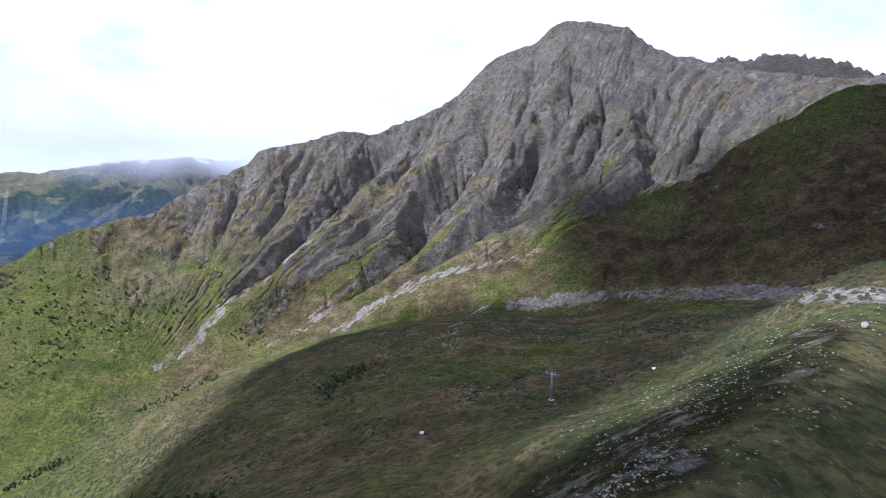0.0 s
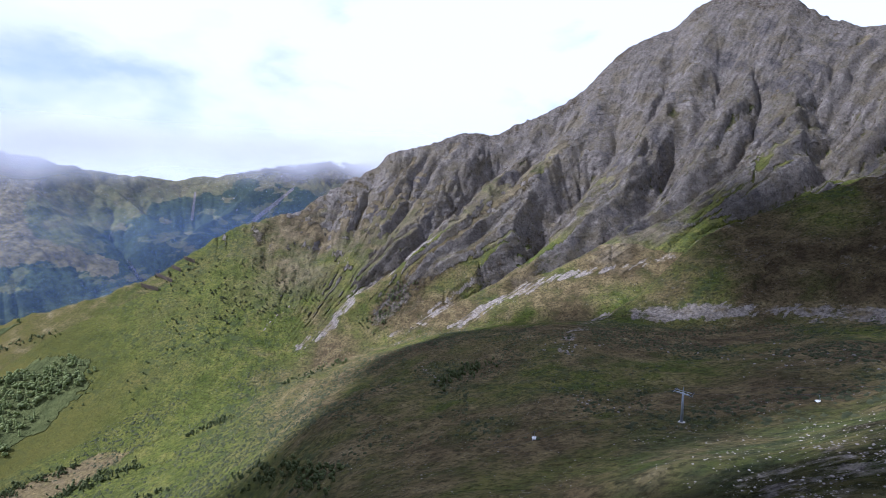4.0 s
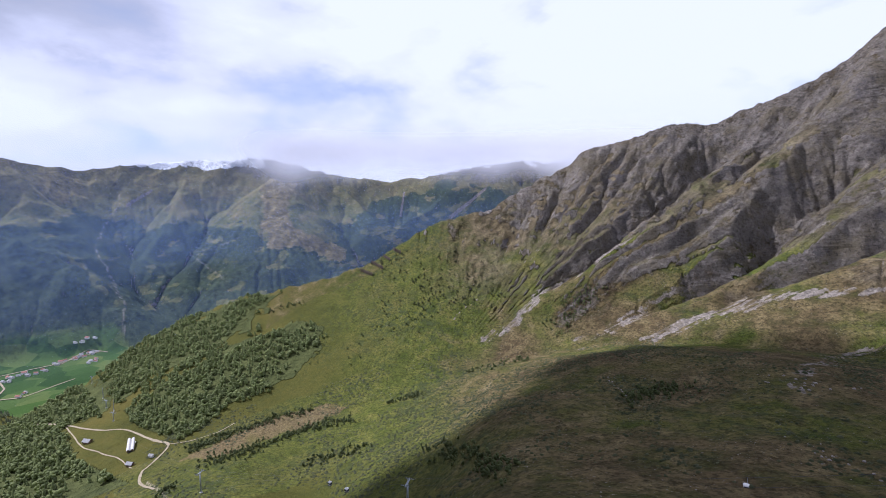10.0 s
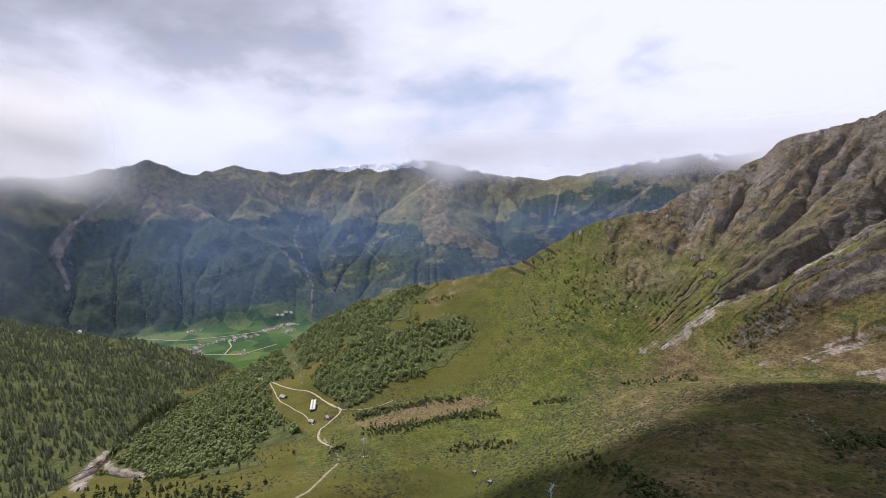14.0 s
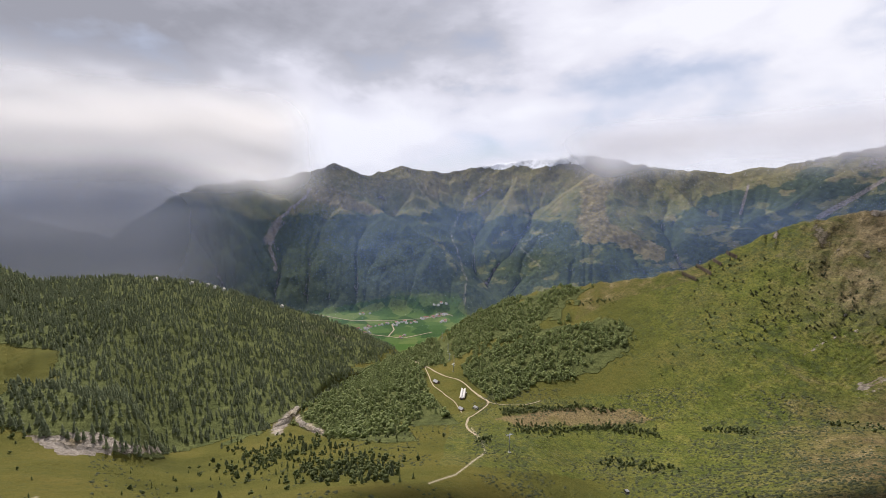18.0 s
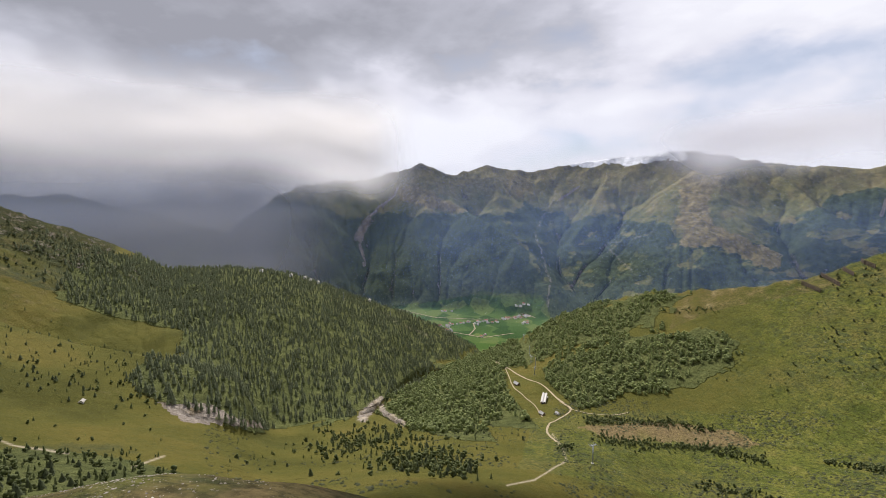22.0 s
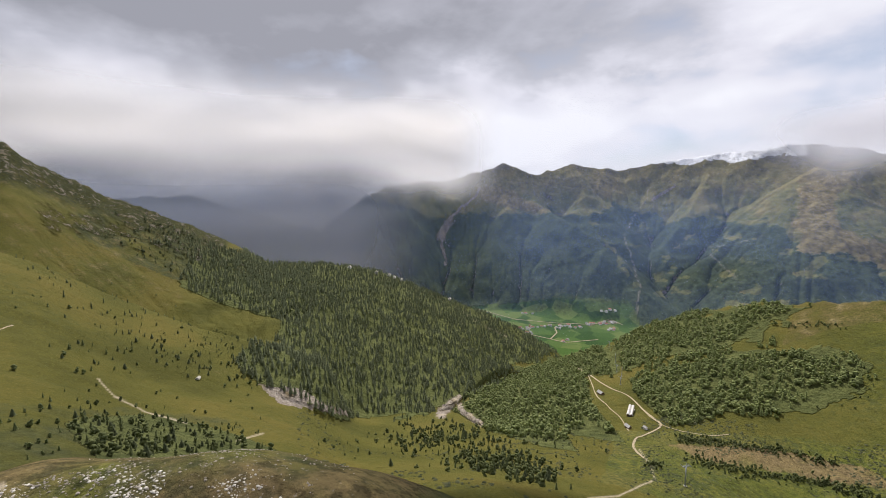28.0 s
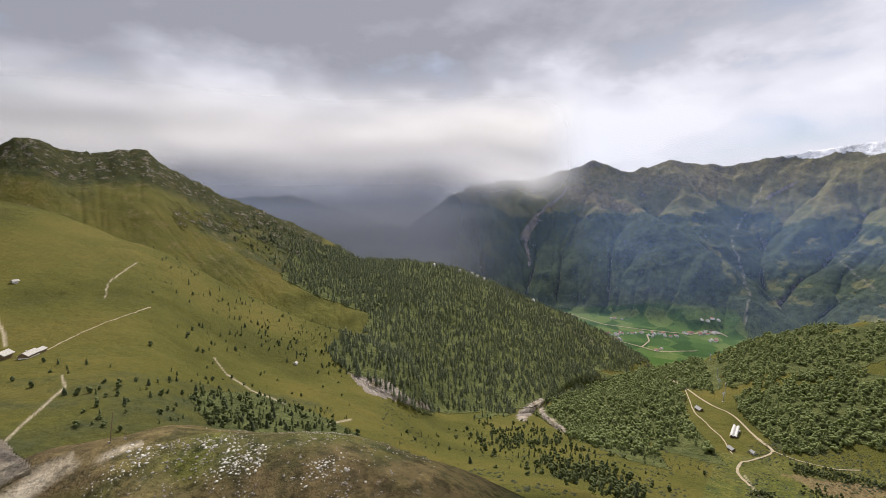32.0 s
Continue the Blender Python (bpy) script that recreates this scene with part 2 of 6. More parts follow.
    col = m.mix(near_turf, col, m.ramp(m.noise(3.0, 6, 0.78), [(0.38, 0.52), (0.50, 1.0), (0.62, 1.0)]), "MULTIPLY")
    col = m.mix(m.math("MULTIPLY", near_turf, m.ramp(m.noise(2.2, 5, 0.75), [(0.54, 0.0), (0.66, 0.55)])), col, m.mix(1.0, col, (1.75, 1.72, 1.6), "MULTIPLY"))
    col = m.mix(far, col, m.ramp(m.noise(24, 6, 0.78), [(0.38, 0.55), (0.52, 1.0), (0.64, 1.0)]), "MULTIPLY")
    b = m.bump(m.noise(1.5, 6, 0.75), 1.0, 0.7)
    b = m.bump(m.noise(8, 7, 0.68), 4.0, 0.6, b)
    b = m.bump(m.math("MULTIPLY", edge, rockn), 10.0, 1.0, b)
    b = m.bump(m.math("MULTIPLY", m.math("MAXIMUM", cc[1], rock), fall), 11.0, 1.0, b)
    b = m.bump(m.math("MULTIPLY", wood, m.noise(16, 4, 0.7)), 7.0, 0.8, b)
    m.bsdf.inputs["Specular IOR Level"].default_value = 0.04
    return m.done(col, 0.95, b)


def leaf_material(name, dark, light):
    m = Mat(name)
    isl = m.n.new("ShaderNodeNewGeometry").outputs["Random Per Island"]
    one = m.n.new("ShaderNodeObjectInfo").outputs["Random"]
    v = m.math("FRACT", m.math("ADD", isl, one))
    col = m.mix(v, dark, light)
    col = m.mix(m.ramp(m.noise(0.9, 3, 0.7), [(0.4, 0.2), (0.6, 0.0)]), col, tuple(c * 0.5 for c in dark))
    mat = m.done(col, 0.85, m.bump(m.noise(0.7, 4, 0.7), 0.3, 0.4))
    # leaves let some light through
    thin, both = m.n.new("ShaderNodeBsdfTranslucent"), m.n.new("ShaderNodeMixShader")
    m.l.new(col, thin.inputs["Color"])
    both.inputs[0].default_value = 0.55
    m.l.new(m.bsdf.outputs[0], both.inputs[1])
    m.l.new(thin.outputs[0], both.inputs[2])
    m.l.new(both.outputs[0], m.n["Material Output"].inputs["Surface"])
    return mat


def plain_material(name, colour, rough=0.7, metal=0.0, var=0.25, size=0.6):
    m = Mat(name)
    dark = tuple(c * (1 - var) for c in colour)
    light = tuple(min(1.0, c * (1 + var)) for c in colour)
    n = m.noise(size, 5, 0.65)
    col = m.mix(m.ramp(n, [(0.32, 0.0), (0.68, 1.0)]), dark, light)
    return m.done(col, rough, m.bump(n, 0.03, 0.4), metal)


GROUND = ground_material()
CONIFER = leaf_material("conifer_needles", (0.128, 0.152, 0.088), (0.228, 0.250, 0.142))
BROADLEAF = leaf_material("birch_leaves", (0.185, 0.222, 0.088), (0.310, 0.350, 0.138))
DARKSPRUCE = leaf_material("spruce_needles", (0.070, 0.088, 0.042), (0.132, 0.152, 0.070))
ALDER = leaf_material("alder_leaves", (0.098, 0.120, 0.046), (0.175, 0.200, 0.076))
BARK = plain_material("bark", (0.062, 0.047, 0.034), 0.9)
STEEL = plain_material("galvanised_steel", (0.42, 0.45, 0.50), 0.45, 0.6, 0.12)
DARKSTEEL = plain_material("dark_steel", (0.06, 0.06, 0.065), 0.5, 0.4)
CONCRETE = plain_material("concrete", (0.46, 0.44, 0.41), 0.9, 0, 0.15)
GRAVEL = plain_material("pale_gravel", (0.25, 0.208, 0.135), 0.95, 0, 0.25, 1.5)
WHITE = plain_material("white_render", (0.72, 0.70, 0.66), 0.85, 0, 0.08)
TIMBER = plain_material("weathered_timber", (0.17, 0.115, 0.07), 0.85, 0, 0.3)
ROOFGREY = plain_material("grey_roof", (0.24, 0.235, 0.23), 0.7, 0, 0.2)
ROOFRED = plain_material("red_brown_roof", (0.26, 0.12, 0.085), 0.8, 0, 0.2)
PALESTONE = plain_material("white_stone", (0.50, 0.475, 0.43), 0.95, 0, 0.25, 0.4)
STONE = plain_material("pale_stone", (0.235, 0.210, 0.180), 0.95, 0, 0.3, 0.8)
GLASSDARK = plain_material("dark_window_glass", (0.03, 0.035, 0.045), 0.08, 0, 0.1)
HEATH = leaf_material("heath_leaves", (0.055, 0.066, 0.030), (0.115, 0.122, 0.060))

# ---- the shape of the land ----


def lattice(ix, iy, seed):
    h = (ix.astype(np.int64) * 374761393 + iy.astype(np.int64) * 668265263 + seed * 974634777) & 0x7FFFFFFF
    h = ((h ^ (h >> 13)) * 1274126177) & 0x7FFFFFFF
    return ((h ^ (h >> 16)) & 0xFFFF) / 65535.0


def vnoise(x, y, seed=0):
    """Value noise from 0 to 1."""
    ix, iy = np.floor(x), np.floor(y)
    fx, fy = x - ix, y - iy
    fx, fy = fx * fx * fx * (fx * (fx * 6 - 15) + 10), fy * fy * fy * (fy * (fy * 6 - 15) + 10)
    a = lattice(ix, iy, seed) * (1 - fx) + lattice(ix + 1, iy, seed) * fx
    b = lattice(ix, iy + 1, seed) * (1 - fx) + lattice(ix + 1, iy + 1, seed) * fx
    return a * (1 - fy) + b * fy


def fbm(x, y, octaves=4, seed=0, gain=0.5):
    """Sum of octaves, about -1 to 1."""
    out, amp, tot = 0.0, 1.0, 0.0
    for k in range(octaves):
        out = out + amp * (2 * vnoise(x + 17.3 * k, y - 9.1 * k, seed + k) - 1)
        tot += amp
        amp *= gain
        x, y = 2.03 * (0.8 * x + 0.6 * y), 2.03 * (0.8 * y - 0.6 * x)
    return out / tot


def ridged(x, y, octaves=4, seed=0, gain=0.5):
    """Sharp crests and rounded hollows, 0 to 1."""
    out, amp, tot = 0.0, 1.0, 0.0
    for k in range(octaves):
        n = 1 - np.abs(2 * vnoise(x + 31.7 * k, y + 5.3 * k, seed + k) - 1) * 1.6
        out = out + amp * np.clip(n, -0.6, 1)
        tot += amp
        amp *= gain
        x, y = 2.1 * x, 2.1 * y
    return out / tot


def smooth(x, a, b):
    t = np.clip((x - a) / (b - a), 0, 1)
    return t * t * (3 - 2 * t)


def hermite(x, xs, ys):
    """A smooth curve through the nodes, without overshoot."""
    xs, ys = np.asarray(xs, float), np.asarray(ys, float)
    d = np.diff(ys) / np.diff(xs)
    m = np.zeros_like(ys)
    same = d[1:] * d[:-1] > 0
    m[1:-1][same] = 2 * (d[1:] * d[:-1])[same] / (d[1:] + d[:-1])[same]
    m[0], m[-1] = d[0], d[-1]
    x = np.clip(x, xs[0], xs[-1])
    i = np.clip(np.searchsorted(xs, x) - 1, 0, len(d) - 1)
    h = xs[i + 1] - xs[i]
    t = (x - xs[i]) / h
    return (ys[i] * (1 + 2 * t) + m[i] * h * t) * (1 - t) ** 2 + (ys[i + 1] * (3 - 2 * t) + m[i + 1] * h * (t - 1)) * t * t


# height of the bowl floor below the camera, by heading (rows) and distance (columns)
BOWL_R = (90, 165, 260, 380, 560)
BOWL = {
    -60: (-34, -48, -58, -66, -70), -45: (-36, -48, -56, -66, -70), -30: (-42, -60, -66, -80, -95),
    -15: (-50, -76, -86, -104, -115), 0: (-62, -85, -97, -106, -150), 15: (-66, -94, -112, -122, -170),
    30: (-70, -103, -125, -152, -190), 45: (-80, -130, -163, -190, -205), 60: (-85, -140, -186, -212, -235),
    70: (-85, -135, -174, -208, -240), 80: (-80, -125, -170, -215, -250), 90: (-75, -118, -170, -216, -285),
    100: (-70, -114, -170, -225, -288), 110: (-66, -115, -168, -219, -290), 122: (-64, -105, -141, -173, -215),
    135: (-60, -90, -116, -131, -125), 148: (-57, -69, -77, -70, -44), 160: (-52, -61, -70, -62, -44),
    175: (-36, -50, -58, -55, -40), 300: (-34, -48, -58, -66, -70),
}
# crests of the mountains: heading, distance, angle above the camera's level
MAIN_CREST = [(-60, 980, 9), (-40, 960, 11.5), (-31, 950, 14.4), (-27, 940, 15.5), (-23.5, 930, 17.7), (-20.8, 915, 19.4), (-18, 905, 19.9), (-14.3, 900, 20.3),
              (-11.4, 890, 18.4), (-8, 870, 17.6), (-4.6, 855, 15.5), (-2.2, 845, 13.3), (1, 830, 11.4), (4.4, 820, 10.0), (9.8, 800, 8.2), (11.5, 796, 8.7),
              (15, 785, 7.8), (19.3, 775, 6.5), (22, 770, 5.9), (24, 765, 4.3), (28, 755, 2.3)]
MAIN_SHOULDER = [(31, 745, 0.4), (34, 730, -1.3), (39, 715, -2.4), (42, 705, -3.8), (45.4, 700, -5.8), (50.3, 690, -8.4), (55, 700, -9.9), (61, 740, -11.0),
                 (64, 760, -11.4), (68, 790, -12.6), (73, 820, -14.3), (76.3, 840, -16.1), (79, 850, -17.9), (83, 830, -19.4), (88, 780, -21.4), (92.4, 720, -23.2),
                 (97, 650, -25.4), (99.5, 600, -27.6), (103, 560, -31)]
MAIN_FOOT = [(-60, 600, -60), (-31, 560, -62), (-14, 510, -98), (0, 470, -113), (12, 480, -134), (25, 480, -160), (45, 440, -196), (60, 425, -220),
             (70, 420, -222), (77, 520, -242), (82, 500, -246), (88, 430, -238), (94, 450, -252), (99.5, 560, -288), (103, 540, -300)]
SPUR_CREST = [(-75, 640, 8), (-46, 640, 9.8), (-42, 640, 10.3), (-37.6, 620, 8.0), (-33, 600, 5.4), (-30.4, 590, 2.8), (-24.6, 570, 0.6), (-20, 550, -1.7),
              (-15, 520, -4.5), (-11.7, 490, -8.4), (-8.3, 465, -12), (-3.3, 432, -16.1), (2, 420, -20)]
SPUR_FOOT = [(-75, 400, -62), (-46, 400, -64), (-41, 400, -68), (-34, 410, -79), (-25, 420, -92), (-12, 425, -107), (-3.3, 415, -118), (2, 410, -130)]
LEFT_CREST = [(80, 950, -23), (86, 1050, -19.2), (90.5, 1150, -16.9), (96, 1200, -14.6), (101, 1200, -12.8), (106, 1200, -10.6), (110, 1200, -9.2),
              (117, 1150, -8.1), (121.6, 1150, -7.9), (124.3, 1150, -6.3), (128.3, 1150, -4.0), (132.7, 1120, -1.8), (137, 1100, 0.2), (140.4, 1080, 2.0),
              (142.6, 1060, 3.4), (145.4, 1050, 5.4), (147.5, 1040, 5.2), (150.3, 1020, 4.8), (153.8, 1000, 6.0), (157.3, 1000, 4.5), (166, 1000, 3), (180, 1000, 2)]
LEFT_FOOT = [(80, 850, -380), (86, 900, -375), (92, 880, -355), (98.5, 640, -309), (103, 570, -297), (110, 560, -291), (115, 520, -266), (121.5, 490, -215),
             (125, 560, -225), (135, 700, -190), (146, 720, -110), (158, 740, -90), (180, 740, -90)]
MEADOW_CREST = [(118, 470, -20.8), (122.3, 495, -18.3), (126, 520, -16.6), (130.6, 540, -14.5), (136.3, 560, -11.2), (141.9, 580, -7.4), (146.9, 600, -4.5), (152.5, 620, -1.3), (156.3, 620, 0.0), (162, 620, 0.6), (180, 620, 0)]
MEADOW_FOOT = [(118, 400, -190), (125, 400, -168), (135, 400, -132), (148, 400, -68), (158, 400, -62), (180, 400, -55)]
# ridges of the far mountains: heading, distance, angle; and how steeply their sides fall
RIDGES = [
    ([(122, 3700, -13), (115.9, 3600, -7.1), (114.5, 3650, -4.0), (110.8, 3750, 0.2), (106.8, 3900, 1.5), (100.5, 4050, 2.2), (96.9, 4100, 2.8), (92.2, 4150, 4.0), (88.2, 4250, 2.7),
      (84.6, 4350, 3.8), (78.3, 4500, 3.0), (73.6, 4600, 3.9), (69.1, 4650, 4.3), (63.7, 4650, 4.8), (61, 4600, 4.8), (58.3, 4500, 4.3)], 0.98),
    ([(117, 4680, -4.0), (122, 4600, -2.0), (130, 4500, 0.2), (140, 4400, 0.2), (155, 4300, 1), (185, 4300, 1)], 0.8),
    ([(92.2, 4150, 4.0), (91.6, 3980, 0.9), (87.5, 3760, -1.7), (83.9, 3540, -3.4), (80.2, 3320, -6.1), (77.2, 3130, -9.3), (76.6, 3020, -12.5)], 0.85),
    ([(106.8, 3900, 1.5), (106.2, 3600, -5.0), (105.3, 3300, -11.5)], 0.85),
    ([(96.9, 4100, 2.8), (97.3, 3850, -1.2), (96.3, 3520, -7.0), (94.5, 3200, -12.2)], 0.85),
    ([(111.5, 3720, -0.5), (111.3, 3480, -6.5), (110.5, 3250, -12)], 0.9),
    ([(84.6, 4350, 3.8), (82.2, 4120, 1.0), (80.8, 3900, -2.2)], 0.8),
    ([(69.1, 4650, 4.3), (69.8, 4350, 1.2), (71.2, 4000, -2.4), (73.5, 3700, -5.8)], 0.8),
    ([(58.3, 4500, 4.3), (60.0, 4250, 2.7), (60.7, 4000, 0.2), (60.9, 3800, -2.9), (61.2, 3600, -5.7), (65.4, 3350, -9.7), (71, 3100, -13.2), (75.2, 2960, -15.6)], 0.72),
    ([(60.0, 4250, 2.7), (63.0, 4050, 0.0), (65.5, 3800, -3.2), (69.5, 3500, -7.4)], 0.8),
    ([(60.9, 3800, -2.9), (57.0, 3600, -4.9), (52.6, 3350, -8.2)], 0.72),
    ([(58.3, 4500, 4.3), (54.3, 4600, 3.3), (50.7, 4650, 2.6), (46, 4700, 2.4), (43, 4710, 2.9), (39, 4700, 3.6), (33.6, 4700, 4.5), (25, 4700, 5.0), (10, 4700, 4), (-60, 4700, 3)], 0.9),
    ([(54.3, 4600, 3.3), (51, 4300, 0.1), (48.3, 4000, -2.1), (45.9, 3750, -4.6)], 0.75),
    ([(29.4, 4650, 5), (33.7, 4400, 3.9), (39.2, 4100, 1.0), (43.3, 3850, -2.3), (46, 3700, -5)], 0.85),
]
# gullies of the great face: their lines by heading and angle, depth, half-width at the top and at the foot
GULLIES = [
    ([(-6.9, 15.4), (-5.7, 9.5), (-1.9, 4.5), (1.1, 0.7), (4.3, -4.1), (8.3, -8.4), (16.4, -13.8), (22.7, -18.0)], 34, 2.6, 1.6),
    ([(-16.8, 17.9), (-15.1, 12.9), (-12.4, 9.2), (-10.8, 5.7), (-8.0, 0.2), (-2.8, -4.1), (3.8, -8.5), (12.1, -15.8)], 32, 2.2, 1.6),
    ([(4.2, 8.4), (8.8, 5.7), (12.4, 1.8), (18.1, -4.5), (23.6, -9.2), (27.6, -12.9)], 22, 2.0, 1.4),
    ([(-20.0, 15.5), (-18.7, 7.7), (-15.8, 3.9), (-10.7, -0.8), (-5.0, -5.5)], 24, 1.8, 1.4),
    ([(-23.7, 12.2), (-25.5, 8.7), (-25.0, 4.7), (-21.2, 0.6), (-15.5, -3.9)], 26, 2.0, 1.6),
    ([(-32.6, 9.9), (-29.6, 6.2), (-26.3, 3.6), (-21.8, 0.2)], 22, 1.8, 1.5),
    ([(-1.3, 14.1), (2.3, 8.8), (5.5, 3.9), (8.9, -1.8)], 16, 1.4, 1.2),
    ([(-12.0, 16.2), (-9.7, 11.9), (-6.3, 6.3), (-3.5, 1.8)], 15, 1.3, 1.1),
    ([(17.8, 4.5), (20.7, -1.0), (24.1, -6.4)], 10, 1.0, 0.9),
    ([(23.7, 3.7), (26.4, -2.3), (28.5, -7.5)], 9, 0.9, 0.8),
    ([(28.0, 1.7), (30.7, -4.1), (32.1, -9.1)], 7, 0.9, 0.8),
]
# the rounded ridge over which the camera hovers
NEAR_RIDGE = [(140, 135, -20), (103, 103, -28), (55, 65, -29), (25, 37, -30), (2, 5, -31), (-18, -22, -30), (-31, -49, -26.9), (-26, -57, -28.4), (-14, -66, -31), (0, -82, -33), (10, -130, -28)]


# the stony brow beside it
BROW = [(-31, -49, -27.2), (-35, -30, -26.4), (-35, -21, -27.4), (-31, -13, -30.5)]


def hill(az, r, crest, foot, back=0.6, bend=1.0, rough=0.0, seed=0, scale=40.0):
    """A mountain side that climbs from its foot to its crest, and falls away behind. Also gives the share of the climb."""
    ca, cr, ce = np.array(crest, float).T
    fa, fr, fz = np.array(foot, float).T
    rc, rf, zf = hermite(az, ca, cr), hermite(az, fa, fr), hermite(az, fa, fz)
    zc = rc * np.tan(np.radians(hermite(az, ca, ce)))
    u = (r - rf) / np.maximum(rc - rf, 20)
    v = np.clip(u, 0, 1)
    z = zf + (zc - zf) * (v ** bend)
    if rough:
        jag = rough * fbm(az * scale / 40, az * 0 + seed, 5, seed, 0.6)
        zc = zc + jag
        z = z + jag * v ** 9
    z = np.where(u < 0, zf + (r - rf) * 0.9, z)
    z = np.where(u > 1, zc - (r - rc) * back, z)
    out = (az < ca[0]) | (az > ca[-1])
    side = np.maximum(ca[0] - az, az - ca[-1])
    z = z - np.where(out, np.clip(side, 0, 60) * r * 0.03 * smooth(side, 0, 5), 0)
    return z, u


def join(a, b, k):
    return 0.5 * (a + b + np.sqrt((a - b) ** 2 + k * k))


def bare_land(x, y):
    """Height of the land, and the shares of the climb of each mountain side, for arrays of places."""
    r = np.hypot(x, y)
    az = np.degrees(np.arctan2(-x, y))
    az = np.where(az < -75, az + 360, az)
    azw = np.where(az > 290, az - 360, az)
    # the bowl
    keys = sorted(BOWL)
    lr, cols = np.log(np.clip(r, 90, 560)), np.log(BOWL_R)
    nodes = np.stack([hermite(azw, keys, [BOWL[k][c] for k in keys]) for c in range(5)])
    d = np.diff(nodes, axis=0)
    i = np.clip(np.searchsorted(cols, lr) - 1, 0, 3)
    h = np.diff(cols)[i]
    t = (lr - cols[i]) / h
    pick = np.arange(r.size).reshape(r.shape)
    flatn, flatp = nodes.reshape(5, -1), pick.ravel()
    za, zb = flatn[i.ravel(), flatp].reshape(r.shape), flatn[i.ravel() + 1, flatp].reshape(r.shape)
    s = d / np.diff(cols)[:, None] if r.ndim == 1 else d / np.diff(cols)[:, None, None]
    sm = np.concatenate([s[:1], 0.5 * (s[1:] + s[:-1]), s[-1:]]).reshape(5, -1)
    ma, mb = sm[i.ravel(), flatp].reshape(r.shape), sm[i.ravel() + 1, flatp].reshape(r.shape)
    z = (za * (1 + 2 * t) + ma * h * t) * (1 - t) ** 2 + (zb * (3 - 2 * t) + mb * h * (t - 1)) * t * t
    z = np.where(r < 90, z * smooth(r, -30, 90) - 45 * (1 - smooth(r, -30, 90)), z)
    z = z - np.maximum(r - 560, 0) * 0.7
    z = z + 2.6 * fbm(x / 55, y / 55, 4, 3) * smooth(r, 60, 160) + 0.9 * fbm(x / 13, y / 13, 5, 8, 0.6) + 1.6 * (ridged(x / 34, y / 34, 3, 207) - 0.4) * smooth(r, 90, 200) * smooth(60 - azw, 0, 30)
    # the ridge under the camera
    best = np.full(r.shape, -1e9)
    for (x0, y0, z0), (x1, y1, z1) in [*zip(NEAR_RIDGE, NEAR_RIDGE[1:]), *zip(BROW, BROW[1:])]:
        vx, vy = x1 - x0, y1 - y0
        p = np.clip(((x - x0) * vx + (y - y0) * vy) / (vx * vx + vy * vy), 0, 1)
        dd = np.hypot(x - x0 - p * vx, y - y0 - p * vy)
        best = np.maximum(best, z0 + p * (z1 - z0) - 1.0 * dd * dd / (dd + 15))
    knobs = 1.0 * fbm(x / 22, y / 22, 4, 21)
    z = join(z, best + knobs, 5.0)
    near = smooth(best + knobs - z, -6, 0)
    # the dark spur
    zs, us = hill(azw, r, SPUR_CREST, SPUR_FOOT, 0.25, 1.0, 3.0, 5)
    zs = zs + 7 * fbm(x / 70, y / 70, 5, 11) * smooth(us, 0.02, 0.3) * smooth(1.05 - us, 0.0, 0.35)
    # the main mountain: gullies run down its face, aslant
    zm, um = hill(azw, r, MAIN_CREST + MAIN_SHOULDER, MAIN_FOOT, 0.75, 1.18, 6.0, 9)
    el = np.degrees(np.arctan2(zm, r))
    # fall lines: steep at the top, sweeping to one side lower down
    sweep = np.where(el > 1, 0.85 * el, 0.85 + 1.3 * (el - 1))
    g = azw + sweep * (0.16 + 0.84 * smooth(27 - azw - 0.9 * np.minimum(el + 4, 0), 0, 9))
    face = smooth(um, 0.02, 0.45) * smooth(1.03 - um, 0.0, 0.16)
    craggy = 1 - 0.85 * smooth(azw, 34, 50)
    on = (um > -0.1) & (um < 1.2) & (azw < 52)
    carve = np.zeros(r.shape)
    if on.any():
        pa, pe = azw[on], el[on]
        wob = 0.7 * fbm(x[on] / 45, y[on] / 45, 4, 35)
        c = np.zeros(pa.shape)
        for line, deep, w0, w1 in GULLIES:
            la, le = np.array(line).T
            off_axis = pa + wob - np.interp(pe + 0.5 * wob, le[::-1], la[::-1])
            w = w1 + (w0 - w1) * np.clip((pe - le[-1]) / (le[0] - le[-1]), 0, 1)
            v = np.where(off_axis > 0, 1 - off_axis / (1.15 * w), 1 + off_axis / (2.1 * w))
            ends = smooth(pe, le[-1] - 1, le[-1] + 5) * smooth(le[0] + 1 - pe, 0, 4)
            c = np.maximum(c, 1.6 * deep * np.clip(v, 0, 1) * ends)
        carve[on] = c
    crag = ridged(x / 34, y / 34, 5, 39, 0.6) - 0.4
    knob = fbm(x / 16, y / 16, 4, 19, 0.6)
    # lesser ribs between them, gentle on one side and steep on the other
    ph = g / 2.3 + 0.9 * fbm(x / 90, y / 90, 3, 14) + 0.25 * fbm(x / 25, y / 25, 3, 36)
    ph = ph - np.floor(ph)
    ribs = np.where(ph < 0.62, 1 - ph / 0.62, (ph - 0.62) / 0.38) - 0.5
    some = smooth(vnoise(g / 4 + 3, el / 7, 33), 0.25, 0.7)
    pf = g / 0.95 + 1.3 * fbm(x / 60, y / 60, 3, 15) + 0.3 * fbm(x / 14, y / 14, 2, 37)
    pf = pf - np.floor(pf)
